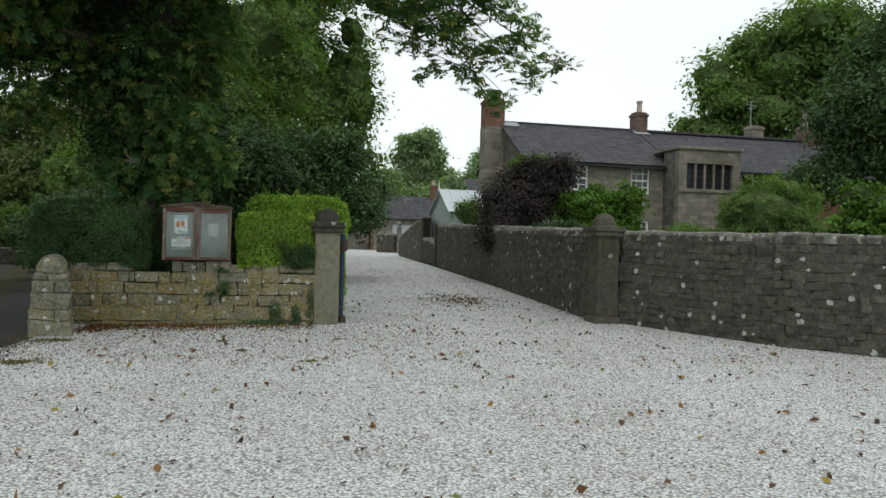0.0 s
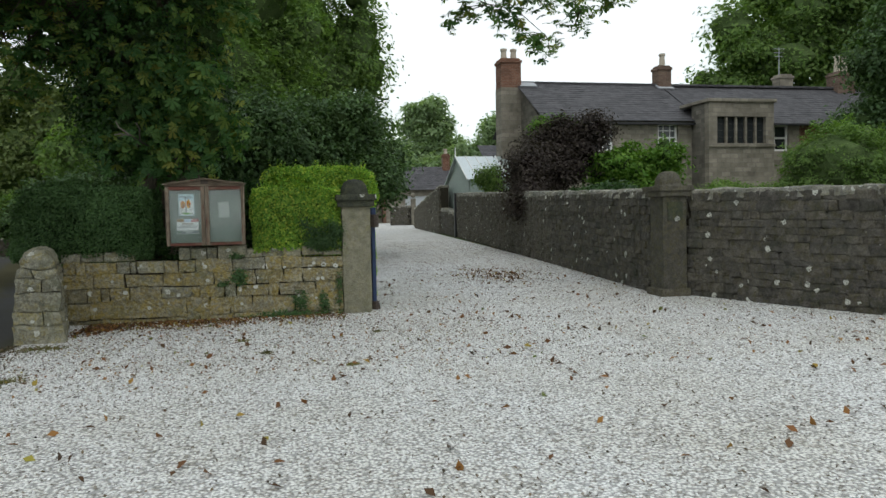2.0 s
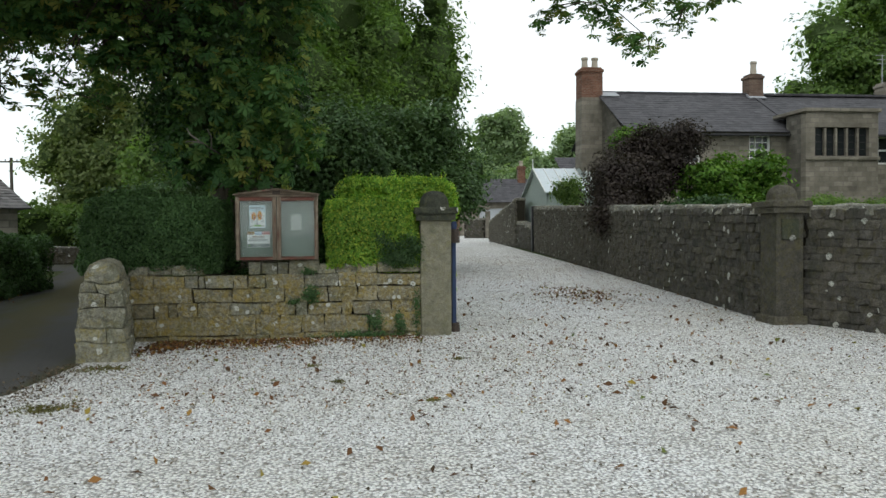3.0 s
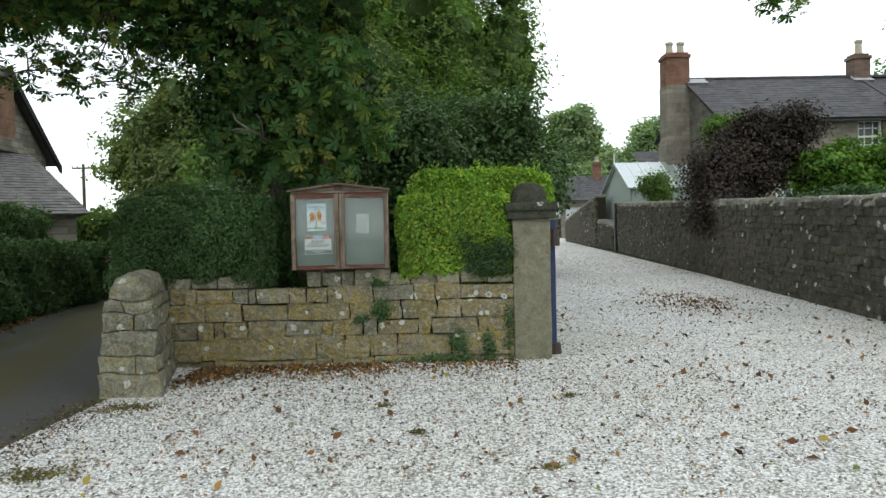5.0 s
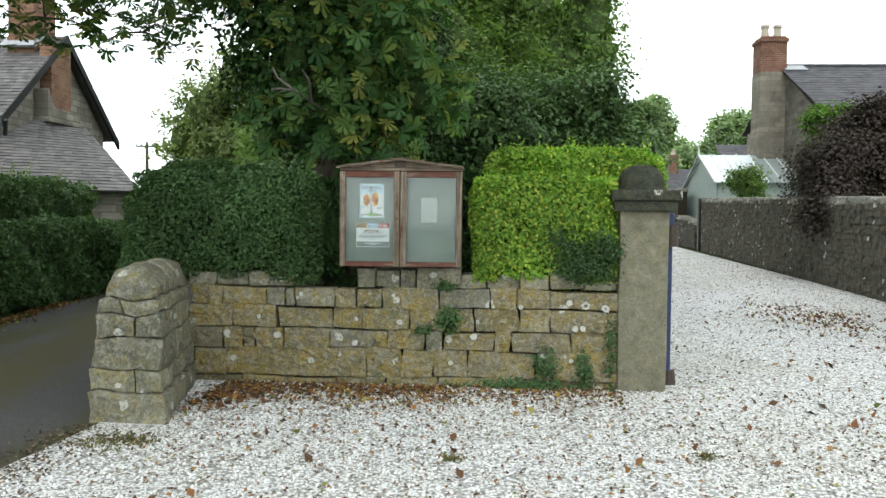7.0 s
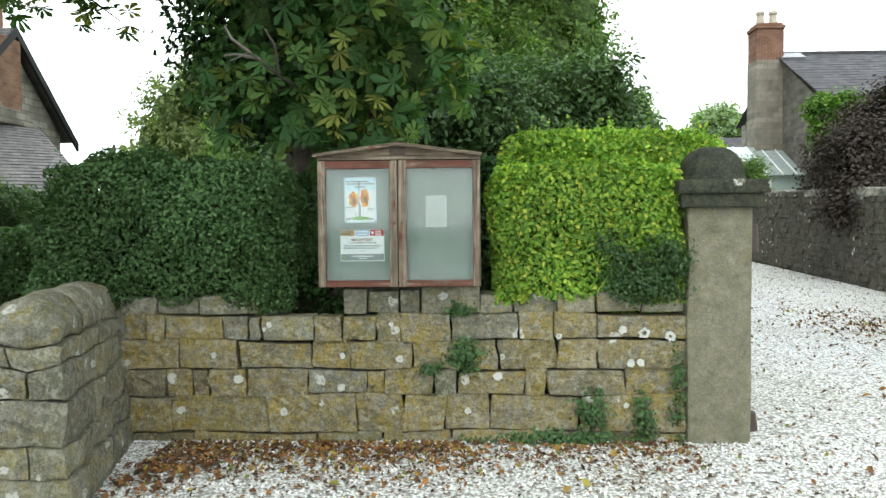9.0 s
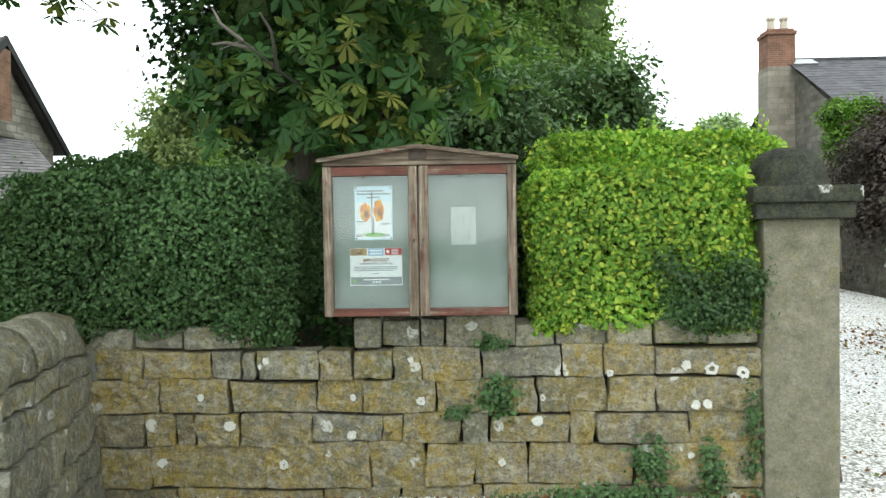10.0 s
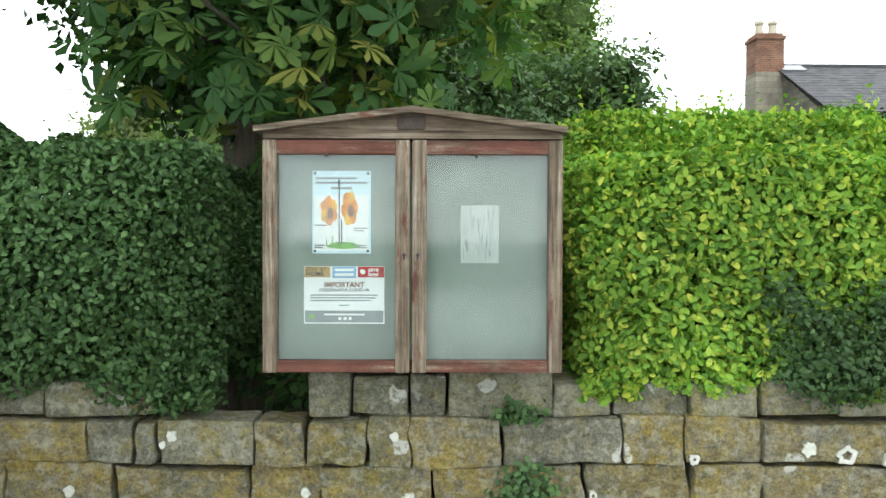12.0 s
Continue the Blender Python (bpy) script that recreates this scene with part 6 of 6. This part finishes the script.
# ---- rough end pier of the wall, beside the lane ----
ep = empty("end_pier", "battered rough stone wall end with rounded top", "wall pier")
EP = [(0.12, 0.4), (0.4, 0.55), (0.55, 0.76), (0.76, 0.92), (0.92, 1.02), (1.02, 1.25)]
for k, (z0, z1) in enumerate(EP):
    inset = 0.075 * z0 + (0.02 if k > 4 else 0)
    last = k == len(EP) - 1
    cuts = [10.66 + inset, 10.98 + 0.12 * (k % 3), 11.42 + 0.1 * (k % 2), 11.95]
    for j, (a, b) in enumerate(zip(cuts, cuts[1:])):
        w0, w1 = -3.05 + inset, -2.49 - inset
        m_ = w0 + (w1 - w0) * (0.4 + 0.2 * (k % 2))
        halves = [(w0, w1)] if last or (j == 0 and k in (0, 2)) else [(w0, m_), (m_, w1)]
        for h0, h1 in halves:
            bm = a_box(h0 + 0.004, h1 - 0.004, a + 0.004, b - 0.004, z0 + 0.003, z1 - 0.003)
            bmesh.ops.subdivide_edges(bm, edges=bm.edges[:], cuts=5, use_grid_fill=True)
            for v in bm.verts:
                ex = sorted((v.co.x - h0, h1 - v.co.x, v.co.y - a, b - v.co.y, v.co.z - z0, z1 - v.co.z))
                if last:
                    u = (v.co.x - (w0 + w1) / 2) / ((w1 - w0) / 2)
                    e = (v.co.z - z0) / (z1 - z0)
                    front = max(0.0, 1 - (v.co.y - cuts[0]) / 0.14)
                    v.co.z = z0 + e * (z1 - z0) * math.sqrt(max(0.02, 1 - (0.93 * abs(u)) ** 2.4)) * (1 - 0.35 * front ** 2)
                cx_, cy_, cz_ = (h0 + h1) / 2, (a + b) / 2, (z0 + z1) / 2
                if ex[1] < 0.02:
                    v.co += 0.007 * (Vector((cx_, cy_, cz_)) - v.co).normalized()
                v.co += 0.028 * noise.noise_vector(v.co * 6) + 0.011 * noise.noise_vector(v.co * 17)
                v.co.x -= 0.22 * (v.co.y - 10.66)
            part("cope" if last else "stone", bm, GREYSTONE, ep, smooth=last)
bm = bmesh.new()
prism(bm, [(-2.92, 10.85, 0.1), (-2.7, 10.85, 0.1), (-2.94, 11.97, 0.1), (-3.16, 11.97, 0.1)], (0, 0, 0.88))
part("core", bm, MORTAR, ep)


# ---- rubble garden walls ----
UNIT_STONES = []
for k in range(10):
    bm = rough_block(-0.5, 0.5, -0.5, 0.5, -0.5, 0.5, 0.0, 0.0, k)
    bmesh.ops.bevel(bm, geom=bm.edges[:], offset=0.13, segments=1, affect="EDGES")
    for v in bm.verts:
        v.co += 0.16 * noise.noise_vector(v.co * 2.2 + Vector((k * 5.3, 0, 0)))
    me = bpy.data.meshes.new("stone")
    bm.to_mesh(me)
    bm.free()
    me.materials.append(RUBBLE)
    UNIT_STONES.append(me)


def rubble_wall(name, label, p0, p1, h0, h1, thick, side, limit, cope=True):
    """A rubble wall from p0 to p1 (plan), with heights above the ground at each end; its stones show on the given side (+1 or -1 of its left)."""
    a, b = Vector((*p0, 0)), Vector((*p1, 0))
    d = (b - a)
    L = d.length
    d = d / L
    nrm_ = Vector((-d.y, d.x, 0)) * side
    ang = math.degrees(math.atan2(d.y, d.x))
    bm = bmesh.new()
    pts = []
    for q, h in ((a, h0), (b, h1)):
        pts.append((q.x, q.y, gz(q.y) - 0.1))
        pts.append((q.x, q.y, gz(q.y) + h - 0.09))
    prism(bm, [pts[0], pts[2], pts[3], pts[1]], -nrm_ * thick)
    wall = tagged(part(name, bm, MORTAR), label, "wall", kind="structure")
    made = []
    z = 0.0
    while z < max(h0, h1) - 0.08:
        ch = random.uniform(0.07, 0.15)
        s_ = random.uniform(-0.2, 0)
        while s_ < L:
            w = random.uniform(0.1, 0.36)
            mid = s_ + w / 2
            if 0.03 < mid < L - 0.03:
                h_here = h0 + (h1 - h0) * mid / L
                if z + ch * 0.5 < h_here - 0.06:
                    q = a + d * mid
                    w2 = min(w, 2 * mid, 2 * (L - mid))
                    made.append((pose(q.x + nrm_.x * 0.005, q.y + nrm_.y * 0.005, gz(q.y) + z + ch / 2, 0, random.uniform(-5, 5), ang + random.uniform(-3, 3)) @ Matrix.Diagonal((w2 * 1.06, random.uniform(0.08, 0.15), ch * random.uniform(1.0, 1.2), 1))))
            s_ += w
        z += ch
    verts, faces = [], []
    for i, m in enumerate(made):
        me = random.choice(UNIT_STONES)
        if (m.translation.xy - a.xy).length < limit:
            o = new("stone", me)
            o.parent = wall
            o.matrix_world = m
        else:
            o = len(verts)
            verts += [m @ v.co for v in me.vertices]
            faces += [[o + k for k in p.vertices] for p in me.polygons]
    if verts:
        me = bpy.data.meshes.new("far_stones")
        me.from_pydata(verts, [], faces)
        link("far_stones", me, RUBBLE, wall)["kind"] = "stuff"
    if cope:
        s_ = 0.0
        while s_ < L - 0.05:
            w = min(random.uniform(0.16, 0.34), L - s_)
            q = a + d * (s_ + w / 2) - nrm_ * thick / 2
            h = h0 + (h1 - h0) * (s_ + w / 2) / L
            o = new("coping_stone", COPE_UNITS[random.randrange(6)])
            o.parent = wall
            o.matrix_world = pose(q.x, q.y, gz(q.y) + h - 0.045, 0, random.uniform(-3, 3), ang) @ Matrix.Diagonal((w * 1.0, thick + 0.1, random.uniform(0.13, 0.19), 1))
            s_ += w
    return wall


COPE_UNITS = []
for k in range(6):
    me = UNIT_STONES[k].copy()
    me.name = "coping_stone"
    me.materials.clear()
    me.materials.append(COPE)
    COPE_UNITS.append(me)
rubble_wall("wall_east", "dark rubble stone wall spotted with white lichen", (5.95, 12.3), (7.24, 9.32), 1.58, 1.6, 0.4, -1, 9)
rubble_wall("wall_east_end", "dark rubble stone wall with white lichened coping", (7.12, 9.5), (10.6, 5.3), 1.6, 1.62, 0.4, -1, 4)
rubble_wall("wall_drive", "long dark rubble garden wall along the drive", (5.68, 12.48), (7.42, 33.2), 1.6, 1.85, 0.4, 1, 6)
rubble_wall("wall_drive_low", "low rubble wall beside the garden house", (7.45, 34.0), (7.6, 37.3), 1.0, 1.2, 0.4, 1, 0)
rubble_wall("wall_drive_ramped", "ramped rubble wall at the end of the drive", (7.55, 37.3), (7.75, 45.5), 2.3, 1.15, 0.4, 1, 0)
rubble_wall("wall_yard", "low stone wall before the garage block", (7.25, 52), (8.55, 51.6), 1.3, 1.3, 0.4, -1, 0)
rubble_wall("wall_lane", "low grey stone wall across the lane", (-14, 28.6), (-5.0, 28.6), 0.55, 0.5, 0.35, -1, 0)
gpst = tagged(part("gate_post", rough_block(7.3, 7.5, 33.25, 33.45, 0.5, 2.5, 0.02, 0.004, 2), BLACK), "dark timber gate post at the wall end", "gate post")
yard_post = empty("yard_gate_post", "pale stone gate post with ball finial at the yard", "gate post")
part("shaft", rough_block(8.6, 8.9, 51.4, 51.7, 0.9, 2.75, 0.02, 0.006, 5), HOUSE_STONE, yard_post)
bm = bmesh.new()
bmesh.ops.create_icosphere(bm, subdivisions=2, radius=0.17, matrix=Matrix.Translation((8.75, 51.55, 2.95)))
part("finial", bm, HOUSE_STONE, yard_post, smooth=True)
